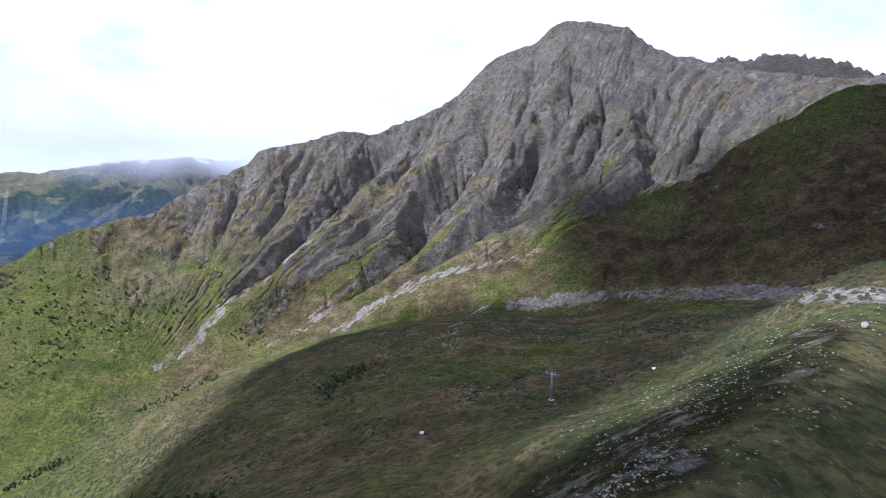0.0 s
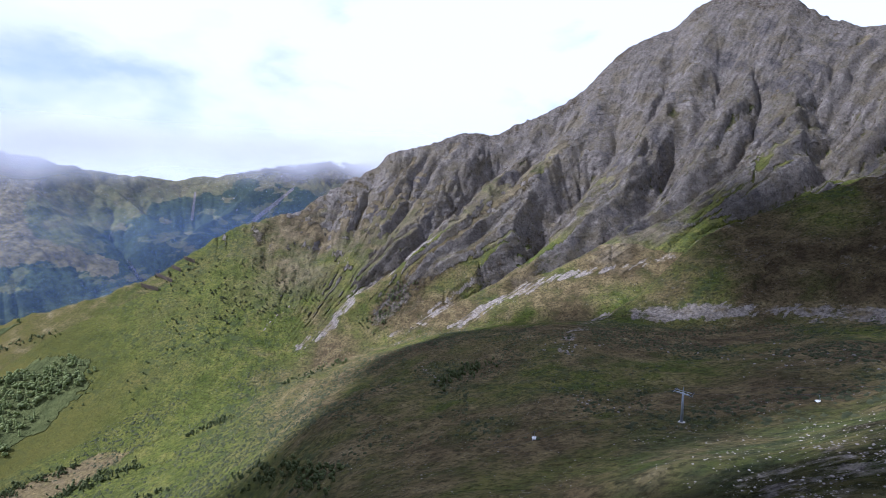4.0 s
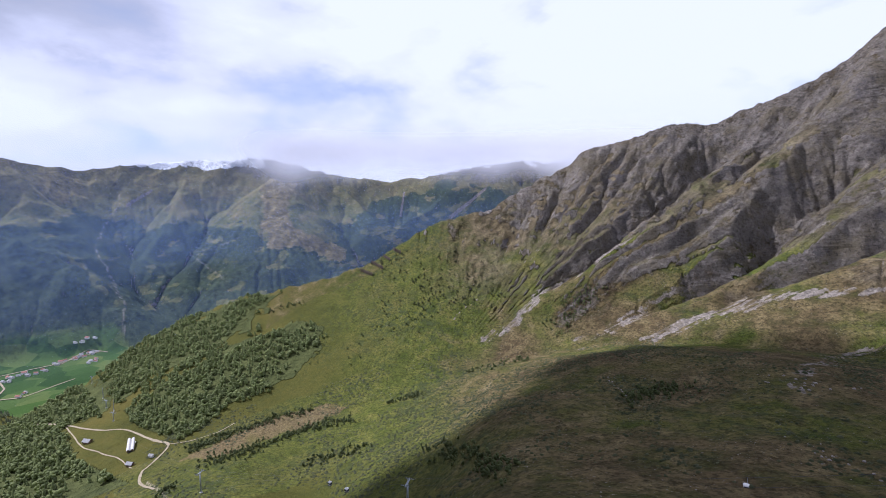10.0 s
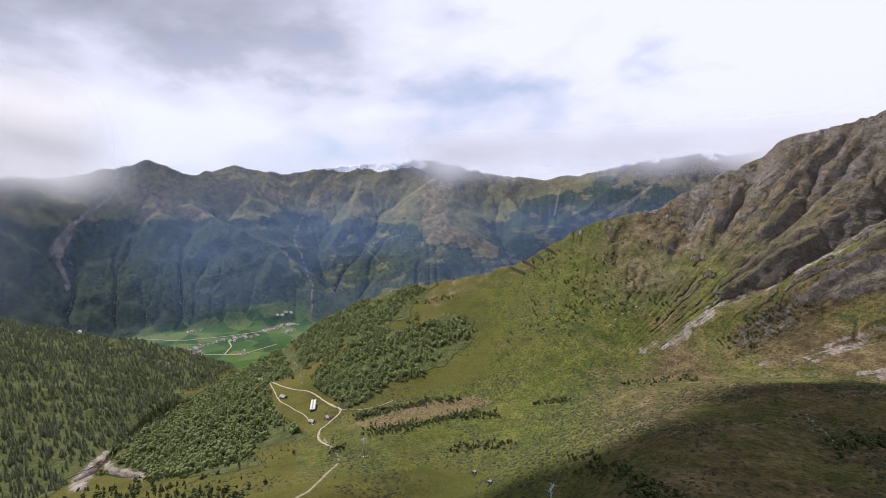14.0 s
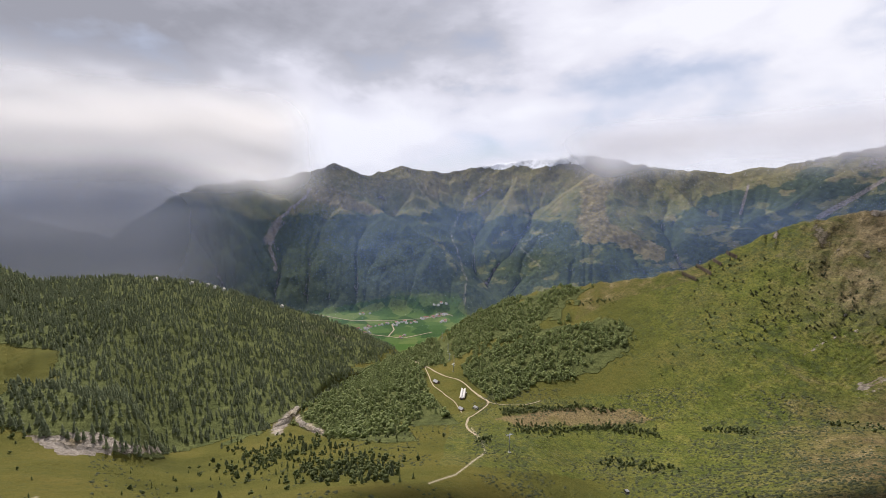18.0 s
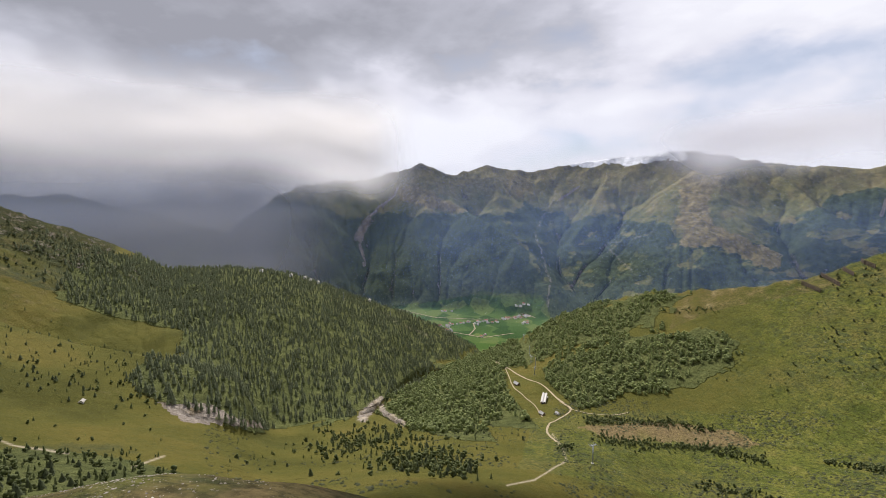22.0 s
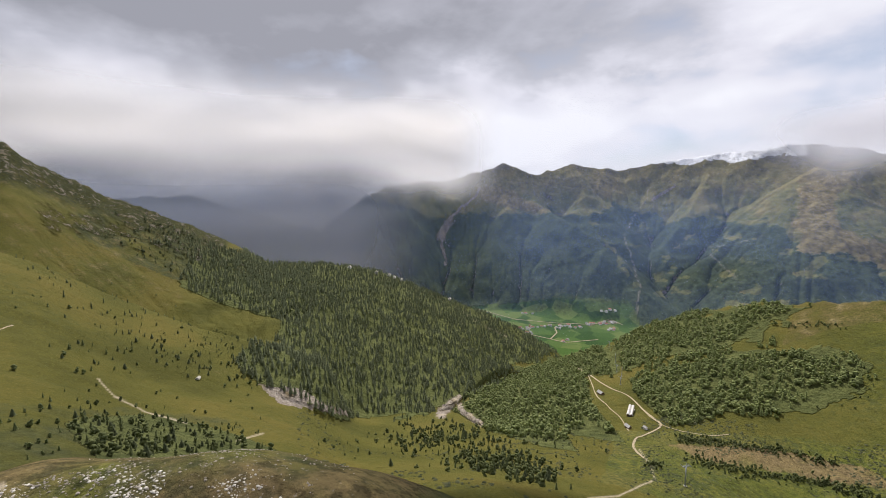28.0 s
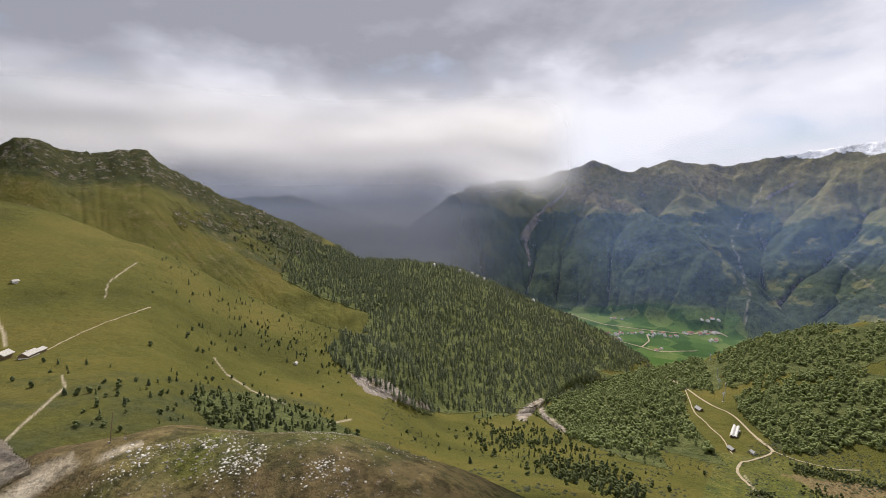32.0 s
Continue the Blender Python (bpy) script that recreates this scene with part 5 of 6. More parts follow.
    stand("alder_scrub", "dark green alder scrub in rows on the valley floor", [BIRCHES[1], BIRCHES[2]], p, rs.uniform(1.8, 4.2, len(p)), ALDER, 27)


def sights(az, el, r0=35.0, r1=1350.0, steps=240):
    """The places where lines of sight in those directions first meet the land."""
    az, el = np.atleast_1d(np.asarray(az, float)), np.atleast_1d(np.asarray(el, float))
    rr = np.geomspace(r0, r1, steps)
    a, e = np.radians(az)[:, None], np.tan(np.radians(el))[:, None]
    z = land(-rr * np.sin(a), rr * np.cos(a))[0]
    gap = e * rr - z
    under = gap <= 0
    k = np.maximum(under.argmax(1), 1)
    row = np.arange(len(az))
    g0, g1 = gap[row, k - 1], gap[row, k]
    f = np.clip(g0 / np.maximum(g0 - g1, 1e-6), 0, 1)
    r = rr[k - 1] + f * (rr[k] - rr[k - 1])
    x, y = -r * np.sin(a[:, 0]), r * np.cos(a[:, 0])
    return np.stack([x, y, heights(x, y)], -1)[under.any(1)]


def sight(az, el, r0=35.0, r1=1350.0):
    """The same for one direction; it sinks to the crest where it would pass over."""
    p = sights([az], [el], r0, r1)
    while not len(p):
        el -= 0.15
        p = sights([az], [el], r0, r1)
    return p[0]


woods()
undergrowth()
# ---- low clouds and the haze sheet ----


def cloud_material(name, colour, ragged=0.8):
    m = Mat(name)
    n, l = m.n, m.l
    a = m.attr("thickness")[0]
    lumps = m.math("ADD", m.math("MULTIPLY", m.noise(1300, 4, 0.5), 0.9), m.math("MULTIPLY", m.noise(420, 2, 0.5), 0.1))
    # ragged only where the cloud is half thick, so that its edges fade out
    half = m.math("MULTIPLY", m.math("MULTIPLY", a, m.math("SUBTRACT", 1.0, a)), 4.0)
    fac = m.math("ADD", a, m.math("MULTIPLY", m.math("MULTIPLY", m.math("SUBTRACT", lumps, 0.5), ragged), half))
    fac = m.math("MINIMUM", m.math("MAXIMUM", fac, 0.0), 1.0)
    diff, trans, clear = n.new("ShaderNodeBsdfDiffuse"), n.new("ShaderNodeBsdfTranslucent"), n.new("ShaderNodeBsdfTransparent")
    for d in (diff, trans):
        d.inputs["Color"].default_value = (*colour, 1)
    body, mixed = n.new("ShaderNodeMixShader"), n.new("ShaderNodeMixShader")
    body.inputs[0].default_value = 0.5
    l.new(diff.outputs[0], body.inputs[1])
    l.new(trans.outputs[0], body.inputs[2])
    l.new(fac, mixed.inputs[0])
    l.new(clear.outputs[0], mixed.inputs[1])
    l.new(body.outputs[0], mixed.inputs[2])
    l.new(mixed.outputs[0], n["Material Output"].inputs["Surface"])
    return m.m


VAPOUR = cloud_material("cloud_vapour", (0.66, 0.645, 0.64))
# the blue of distance, put into the colour of a sheet
HAZE_TINT = cloud_material("blue_haze_tint", (0.24, 0.36, 0.72), 0.1)
MIST = cloud_material("mist", (0.80, 0.80, 0.86), 0.5)
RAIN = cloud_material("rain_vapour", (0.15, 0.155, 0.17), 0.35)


def cloud_bank(name, label, a0, a1, r, e0, e1, low, high, seed, ends=6.0, mat=None, most=1.0, lean=0.0):
    """A bank of cloud, or a sheet of painted haze, that billows along a stretch of the horizon; it thickens from its
    lower edge upwards.
    """
    az = np.arange(a0, a1 + 0.01, 0.5)
    el = np.linspace(e0, e1, 40)
    A, E = np.meshgrid(az, el, indexing="ij")
    R = r + 60 * fbm(A / 14, E / 6, 2, seed) + lean * (E - e0)
    x, y, z = -R * np.sin(np.radians(A)), R * np.cos(np.radians(A)), R * np.tan(np.radians(E))
    wave = 1.2 * fbm(A / 6, A * 0, 3, seed + 4)
    t = smooth(E + wave, low, high) * smooth(A, a0, a0 + ends) * smooth(a1 - A, 0, ends) * smooth(e1 - E, 0, (e1 - e0) * 0.45) * most
    na, ne = A.shape
    i, j = np.meshgrid(np.arange(na - 1), np.arange(ne - 1), indexing="ij")
    q = (i * ne + j).ravel()
    f = np.vstack([np.stack([q, q + ne, q + ne + 1], -1), np.stack([q, q + ne + 1, q + 1], -1)])
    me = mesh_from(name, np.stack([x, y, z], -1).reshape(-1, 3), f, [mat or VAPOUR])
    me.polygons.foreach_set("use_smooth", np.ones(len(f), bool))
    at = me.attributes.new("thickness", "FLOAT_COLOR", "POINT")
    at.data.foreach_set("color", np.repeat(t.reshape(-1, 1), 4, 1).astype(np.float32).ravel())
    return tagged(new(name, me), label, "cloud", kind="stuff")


cloud_bank("rain_cloud", "pale cloud hanging over a far mountain", 92, 178, 2800, -3, 15, -1.0, 3.4, 3, 9)
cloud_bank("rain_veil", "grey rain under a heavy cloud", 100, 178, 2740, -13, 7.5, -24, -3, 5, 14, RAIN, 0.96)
# distance haze painted as one blue see-through sheet before the far mountains
cloud_bank("valley_haze", "thin blue-tinted sheet standing in for distance haze over a deep valley", -14, 178, 2300, -26, 14, -22, -4, 9, 4, HAZE_TINT, 0.21)
cloud_bank("ridge_mist", "white mist lying along a far snowy ridge", 8, 68, 3300, 0.5, 10, 1.2, 6.5, 7, 12, MIST, 1.0, 130)


def shade_cloud(name, x, y, z, ground_z, wide, deep, seed):
    """An unseen cumulus high up towards the sun, added so that its shade falls on the land at (x, y)."""
    s = heading(SUN_AZ, SUN_EL)
    k = (z - ground_z) / s.z
    cx, cy = x + s.x * k, y + s.y * k
    rnd = random.Random(seed)
    bm = bmesh.new()
    for n in range(110):
        a, q = rnd.uniform(0, 6.28), math.sqrt(rnd.uniform(0, 1))
        size = rnd.uniform(0.14, 0.30) * min(wide, deep)
        m = Matrix.Translation((cx + q * (wide - size) * math.cos(a), cy + q * (deep - size) * math.sin(a), z + rnd.uniform(-20, 60) * (1.3 - q)))
        bmesh.ops.create_icosphere(bm, subdivisions=2, radius=size, matrix=m @ Matrix.Diagonal((1, 1, 0.32, 1)))
    for v in bm.verts:
        v.co += 34 * noise.noise_vector(v.co / 110) + 12 * noise.noise_vector(v.co / 30)
    me = bpy.data.meshes.new(name)
    bm.to_mesh(me)
    bm.free()
    me.materials.append(WHITECLOUD)
    for p in me.polygons:
        p.use_smooth = True
    return tagged(new(name, me), "billowing white cumulus cloud high out of view, added for its shade", "cloud", kind="stuff")


WHITECLOUD = plain_material("cumulus", (0.88, 0.88, 0.89), 1.0, 0, 0.03, 80)
shade_cloud("cumulus_cloud", 430, 385, 3400, -80, 360, 330, 2)
shade_cloud("cumulus_cloud", -112, 92, 1800, -100, 160, 125, 4)
shade_cloud("cumulus_cloud", -8, 284, 1800, -110, 190, 180, 8)
# small unseen blocker, added only to darken the flank of the near ridge
shade_cloud("cumulus_cloud", 44, 70, 1800, -40, 34, 30, 6)

# ---- things ----


def part(name, bm, mat, parent, label="", smooth_faces=False):
    """Links a bmesh as one mesh object under its thing."""
    me = bpy.data.meshes.new(name)
    bm.to_mesh(me)
    bm.free()
    me.materials.append(mat)
    if smooth_faces:
        me.polygons.foreach_set("use_smooth", np.ones(len(me.polygons), bool))
    ob = new(name, me)
    ob.parent = parent
    return tagged(ob, label) if label else ob


def thing(name, at, label, category, group="", turn=0.0):
    ob = new(name)
    ob.matrix_basis = Matrix.Translation(at) @ pose(0, 0, 0, 0, 0, turn)
    return tagged(ob, label, category, group)


def box(bm, x0, x1, y0, y1, z0, z1, bevel=0.0):
    g = bmesh.ops.create_cube(bm, size=1.0, matrix=Matrix.Translation(((x0 + x1) / 2, (y0 + y1) / 2, (z0 + z1) / 2)) @ Matrix.Diagonal((x1 - x0, y1 - y0, z1 - z0, 1)))
    if bevel:
        es = list({e for v in g["verts"] for e in v.link_edges})
        bmesh.ops.bevel(bm, geom=es, offset=bevel, segments=1, affect="EDGES")
    return bm


def boxed(*dims, bevel=0.0):
    return box(bmesh.new(), *dims, bevel=bevel)


def tube(bm, p, q, r0, r1=None, sides=8):
    p, q = Vector(p), Vector(q)
    d = q - p
    m = Matrix.Translation((p + q) / 2) @ d.to_track_quat("Z", "Y").to_matrix().to_4x4()
    bmesh.ops.create_cone(bm, cap_ends=True, segments=sides, radius1=r0, radius2=r1 if r1 is not None else r0, depth=d.length, matrix=m)
    return bm


def tubed(*a, **k):
    return tube(bmesh.new(), *a, **k)


def gable(length, width, z0, z1, over=0.5, thick=0.25):
    """A pitched roof slab along x, from eaves z0 to ridge z1."""
    bm = bmesh.new()
    L, W = length / 2 + over, width / 2 + over
    drop = (z1 - z0) * over / (width / 2)
    rings = []
    for x in (-L, L):
        rings.append([bm.verts.new(c) for c in ((x, -W, z0 - drop), (x, 0, z1), (x, W, z0 - drop), (x, W, z0 - drop - thick), (x, 0, z1 - thick), (x, -W, z0 - drop - thick))])
    a, b = rings
    for k in range(6):
        bm.faces.new((a[k], b[k], b[(k + 1) % 6], a[(k + 1) % 6]))
    bm.faces.new((a[0], a[1], a[4], a[5])), bm.faces.new((a[1], a[2], a[3], a[4]))
    bm.faces.new((b[5], b[4], b[1], b[0])), bm.faces.new((b[4], b[3], b[2], b[1]))
    bmesh.ops.recalc_face_normals(bm, faces=bm.faces)
    return bm


def gabled_walls(length, width, z0, z1, ridge):
    """Walls of a house with pointed gable ends."""
    bm = bmesh.new()
    L, W = length / 2, width / 2
    ends = []
    for x in (-L, L):
        ends.append([bm.verts.new(c) for c in ((x, -W, z0), (x, W, z0), (x, W, z1), (x, 0, ridge), (x, -W, z1))])
    a, b = ends
    for k in range(5):
        bm.faces.new((a[k], a[(k + 1) % 5], b[(k + 1) % 5], b[k]))
    bm.faces.new(a[::-1]), bm.faces.new(b)
    bmesh.ops.recalc_face_normals(bm, faces=bm.faces)
    return bm


# -- the gondola lift --
LIFT = [(-58.0, -9.5), (-14.3, -24.7), (44.4, -37.0), (70.0, -31.4)]


def pylon(at, turn, tall, label):
    t = thing("lift_pylon", at, label, "pylon", "pylons of the gondola lift", turn)
    part("plinth", boxed(-0.9, 0.9, -0.9, 0.9, -1.2, 0.35, bevel=0.06), CONCRETE, t, "pale concrete plinth")
    part("pole", tubed((0, 0, 0.2), (0, 0, tall - 1.2), 0.48, 0.32, 12), STEEL, t, smooth_faces=True)
    part("crossarm", boxed(-0.22, 0.22, -2.9, 2.9, tall - 2.0, tall - 1.6, bevel=0.05), STEEL, t)
    part("maintenance_frame", tube(tube(tubed((0, -2.6, tall - 0.9), (0, 2.6, tall - 0.9), 0.07, sides=6), (0, -1.2, tall - 1.7), (0, -1.2, tall - 0.9), 0.06, sides=6),
                                   (0, 1.2, tall - 1.7), (0, 1.2, tall - 0.9), 0.06, sides=6), STEEL, t)
    part("head_post", tubed((0, 0, tall - 1.6), (0, 0, tall + 0.5), 0.16, 0.12, 8), STEEL, t)
    ladder = bmesh.new()
    for y in (-0.2, 0.2):
        tube(ladder, (0.55, y, 0.4), (0.42, y, tall - 1.8), 0.025, sides=5)
    for k in range(int((tall - 2.4) / 0.6)):
        tube(ladder, (0.54 - 0.008 * k, -0.2, 0.8 + 0.6 * k), (0.54 - 0.008 * k, 0.2, 0.8 + 0.6 * k), 0.02, sides=5)
    part("ladder", ladder, STEEL, t)
    for y in (-2.6, 2.6):
        beam = part("roller_beam", boxed(-2.1, 2.1, y - 0.1, y + 0.1, tall - 1.56, tall - 1.36, bevel=0.03), STEEL, t)
        for k in range(6):
            x = -1.9 + 0.76 * k
            part("roller", tubed((x, y - 0.09, tall - 1.22), (x, y + 0.09, tall - 1.22), 0.19, sides=10), DARKSTEEL, beam, "black rubber-lined roller")
    return t


def cabin(at, turn, group="cabins on the lift rope"):
    """A gondola cabin; its place is the point where it grips the rope."""
    t = thing("gondola_cabin", at, "small white and dark-windowed gondola cabin hanging from the lift rope", "gondola cabin", group, turn)
    body = bmesh.new()
    box(body, -0.95, 0.95, -0.9, 0.9, -4.0, -2.0, bevel=0.32)
    part("body", body, WHITE, t, "white shell", True)
    for y in (-0.92, 0.92):
        part("window", boxed(-0.72, 0.72, y - 0.02, y + 0.02, -3.15, -2.35), GLASSDARK, t, "dark tinted window")
    for x in (-0.97, 0.97):
        part("window", boxed(x - 0.02, x + 0.02, -0.66, 0.66, -3.35, -2.35), GLASSDARK, t, "dark tinted window")
    part("floor_pan", boxed(-0.8, 0.8, -0.75, 0.75, -4.12, -3.96, bevel=0.03), DARKSTEEL, t)
    part("hanger", tube(tubed((0, 0, -2.0), (0, 0.32, -1.4), 0.07, sides=8), (0, 0.32, -1.42), (0, 0, -0.05), 0.06, sides=8), STEEL, t)
    part("grip", boxed(-0.3, 0.3, -0.09, 0.09, -0.12, 0.12, bevel=0.03), DARKSTEEL, t)
    return t


def lift():
    base = [sight(a, e) for a, e in LIFT[1:]]
    talls = [float(np.hypot(*b[:2])) * f for b, f in zip(base, (0.074, 0.083, 0.050))]
    first = Vector((212.0, 172.0, height(212.0, 172.0) + 14.0))
    tops = [first] + [Vector(b) + Vector((0, 0, h - 1.0)) for b, h in zip(base, talls)]
    st = sight(76.4, -25.4)
    last = Vector(st) + Vector((0, 0, 6.0))
    tops.append(last)
    for k, (b, h) in enumerate(zip(base, talls)):
        d = tops[k + 2] - tops[k]
        pylon(b, math.degrees(math.atan2(d.y, d.x)) + (50 if k == 0 else 15), h, "galvanised steel gondola lift pylon with a T-shaped head on the slope")
    # the lower section goes down through a gap in the wood
    for az, el in LIFT_GAP:
        b = sight(az, el)
        pylon(b, 110, 11.0, "galvanised steel gondola lift pylon in a gap of the wood")
    # a support on the crest beyond the view carries the upper end
    pylon((212.0, 172.0, height(212.0, 172.0)), 10, 15.0, "galvanised steel gondola lift pylon on the upper slope")

    def rope_at(k, f, side):
        p, q = tops[k], tops[k + 1]
        d = (q - p)
        n = Vector((-d.y, d.x, 0)).normalized() * 2.6 * side
        return p + d * f + n - Vector((0, 0, 4 * f * (1 - f) * d.length * 0.010))

    for side in (-1, 1):
        cu = bpy.data.curves.new("lift_rope", "CURVE")
        cu.dimensions, cu.bevel_depth, cu.bevel_resolution = "3D", 0.035, 1
        sp = cu.splines.new("POLY")
        pts = [rope_at(k, f / 16, side) for k in range(len(tops) - 1) for f in range(17)]
        sp.points.add(len(pts) - 1)
        for s, p in zip(sp.points, pts):
            s.co = (*p, 1)
        cu.materials.append(DARKSTEEL)
        tagged(new("lift_rope", cu), "thin dark steel lift rope strung between pylons", "cable", "ropes of the gondola lift")
    for k, f, side in ((0, 0.78, 1), (1, 0.285, -1), (2, 0.20, 1), (2, 0.30, -1)):
        p, d = rope_at(k, f, side), tops[k + 1] - tops[k]
        cabin(p, math.degrees(math.atan2(d.y, d.x)))
    return st


STATION = lift()


def station():
    """Two long roofs side by side on dark walls, with an open boarding bay."""
    t = thing("lift_station", STATION, "long low lift station with two white roof bands over dark walls", "building", "", 162)
    t.scale = (1.35, 0.60, 0.8)
    L = 17.0
    part("foundation", boxed(-L / 2 - 1, L / 2 + 1, -6.2, 6.2, -7, 0.4, bevel=0.1), CONCRETE, t)
    part("wall", boxed(-L / 2, L / 2, -4.4, 4.4, 0.4, 4.6, bevel=0.1), TIMBER, t, "dark timber wall")
    for y in (-2.8, 2.8):
        bm = bmesh.new()
        for k in range(9):
            a, b = math.pi * k / 9, math.pi * (k + 1) / 9
            r = 1.9
            vs = [bm.verts.new((x, y + r * math.cos(c), 4.6 + 1.5 * math.sin(c))) for x, c in ((-L / 2 - 0.6, a), (L / 2 + 0.6, a), (L / 2 + 0.6, b), (-L / 2 - 0.6, b))]
            bm.faces.new(vs)
        bmesh.ops.remove_doubles(bm, verts=bm.verts, dist=0.001)
        bmesh.ops.solidify(bm, geom=bm.faces[:], thickness=0.2)
        part("roof", bm, CONCRETE, t, "pale curved sheet roof")
    part("roof_gutter", boxed(-L / 2 - 0.4, L / 2 + 0.4, -0.75, 0.75, 4.62, 5.1, bevel=0.05), ROOFGREY, t)
    for k in range(5):
        x = -L / 2 + 2.5 + 4.0 * k
        part("window", boxed(x - 1.2, x + 1.2, -4.47, -4.38, 1.8, 3.6), GLASSDARK, t)
        part("window", boxed(x - 1.2, x + 1.2, 4.38, 4.47, 1.8, 3.6), GLASSDARK, t)
    part("gate", boxed(-L / 2 - 0.06, -L / 2 + 0.02, -2.4, 2.4, 0.5, 3.8), DARKSTEEL, t, "dark open boarding gate")
    for az, el, sx, lab in ((76.6, -27.0, 5, "small timber shed with a pale roof beside the gravel road"), (80.0, -23.8, 7, "small timber hut with a grey roof beside a track"),
                            (74.6, -26.8, 3.4, "small pale hut beside a road junction")):
        house(sight(az, el), 30, sx, sx * 0.7, 2.6, TIMBER if sx > 4 else WHITE, ROOFGREY, lab, "huts near the lift station", False)


def house(at, turn, lx, ly, h, wall, roof, label, group, windows=True):
    t = thing("house", at, label, "house", group, turn)
    ridge = h + ly * 0.36
    part("wall", gabled_walls(lx, ly, -2.5, h, ridge - 0.05), wall, t)
    part("roof", gable(lx, ly, h + 0.05, ridge + 0.05, 0.7, 0.3), roof, t)
    if windows:
        for s in (-1, 1):
            for k in range(3):
                x = lx * (k - 1) * 0.28
                part("window", boxed(x - 0.6, x + 0.6, s * ly / 2 - 0.06, s * ly / 2 + 0.06, h * 0.5, h * 0.5 + 1.4), GLASSDARK, t)
        part("chimney", boxed(lx * 0.2 - 0.4, lx * 0.2 + 0.4, -0.4, 0.4, ridge - 1.2, ridge + 1.0), CONCRETE, t)
    return t


station()


def farm():
    """The long alpine inn with its terrace, and the cottage wing."""
    at = sight(155.7, -14.6)
    t = thing("alpine_inn", at, "long weathered timber inn with pale shingle roofs and stone terrace", "building", "", 30)
    t.scale = (0.46, 0.46, 0.46)
    part("terrace", boxed(-14, 14, -8.5, -3.0, -6, -0.1, bevel=0.15), STONE, t, "pale stone terrace")
    part("wall", gabled_walls(15, 9, -4, 3.4, 6.2), TIMBER, t)
    part("roof", gable(15, 9, 3.5, 6.4, 0.9, 0.3), ROOFPALE, t, "pale grey shingle roof")
    wing = gabled_walls(12, 7, -4, 2.6, 4.6)
    bmesh.ops.translate(wing, verts=wing.verts, vec=(-12.4, 0.5, 0))
    part("wing_wall", wing, TIMBER, t)
    wr = gable(12, 7, 2.7, 4.8, 0.7, 0.25)
    bmesh.ops.translate(wr, verts=wr.verts, vec=(-12.6, 0.5, 0))
    part("wing_roof", wr, ROOFPALE, t, "pale grey shingle roof")
    part("base_wall", boxed(-7.6, 7.6, -4.6, 4.6, -5, 0.8, bevel=0.08), WHITE, t, "whitewashed masonry base")
    for k in range(6):
        x = -5.9 + 2.35 * k
        part("window", boxed(x - 0.5, x + 0.5, -4.56, -4.42, 1.5, 2.7), GLASSDARK, t)
    part("door", boxed(3.4, 4.6, -4.68, -4.58, -0.1, 2.0), TIMBER, t)
    part("chimney", boxed(2.0, 2.9, -0.5, 0.5, 5.0, 7.6), CONCRETE, t)
    part("parasol", tube(tubed((-8, -6, -0.1), (-8, -6, 2.2), 0.05), (-8, -6, 2.1), (-8, -6, 2.7), 1.5, 0.05, 8), WHITE, t, "white terrace parasol")
    for k in range(5):
        x = -11 + 5 * k
        part("terrace_table", boxed(x - 0.9, x + 0.9, -7.6, -6.6, 0.55, 0.63), TIMBER, t)
    house(sight(157.4, -14.3), 30, 5, 3.6, 2.2, TIMBER, ROOFPALE, "small timber barn with a pale roof beside the inn", "farm buildings", False)
    for az, el in ((130.7, -20.2),):
        house(sight(az, el), 20, 3, 2.2, 1.5, WHITE, ROOFPALE, "tiny pale hay hut alone on the pasture", "farm buildings", False)
    house(sight(156.0, -7.6), 0, 2.6, 2, 1.8, WHITE, ROOFPALE, "tiny white hut on the grassy brow", "farm buildings", False)


ROOFPALE = plain_material("weathered_shingles", (0.33, 0.31, 0.28), 0.9, 0, 0.25)
farm()


def ribbon(name, label, dirs, wide, mat, lift_up=0.22, category="road"):
    """A gravel road laid on the land, through places given as heading and angle."""
    pts = sights(*np.array(dirs, float).T)[:, :2]
    d = np.r_[0, np.cumsum(np.hypot(*np.diff(pts, axis=0).T))]
    n = max(8, int(d[-1] / 2.0))
    s = np.linspace(0, d[-1], n)
    c = np.stack([hermite(s, d, pts[:, 0]), hermite(s, d, pts[:, 1])], -1)
    tang = np.gradient(c, axis=0)
    tang /= np.linalg.norm(tang, axis=1)[:, None]
    nor = np.stack([-tang[:, 1], tang[:, 0]], -1)
    w = wide * (1 + 0.25 * fbm(s / 9, s * 0, 3, 5))
    cols = np.linspace(-0.5, 0.5, 5)
    grid = c[:, None] + nor[:, None] * (w[:, None] * cols)[:, :, None]
    z = heights(grid[..., 0], grid[..., 1]) + lift_up
    v = np.concatenate([grid, z[..., None]], -1).reshape(-1, 3)
    i, j = np.meshgrid(np.arange(n - 1), np.arange(4), indexing="ij")
    q = (i * 5 + j).ravel()
    f = np.vstack([np.stack([q, q + 5, q + 6], -1), np.stack([q, q + 6, q + 1], -1)])
    ob = new(name, mesh_from(name, v, f, [mat]))
    return tagged(ob, label, category, kind="structure")


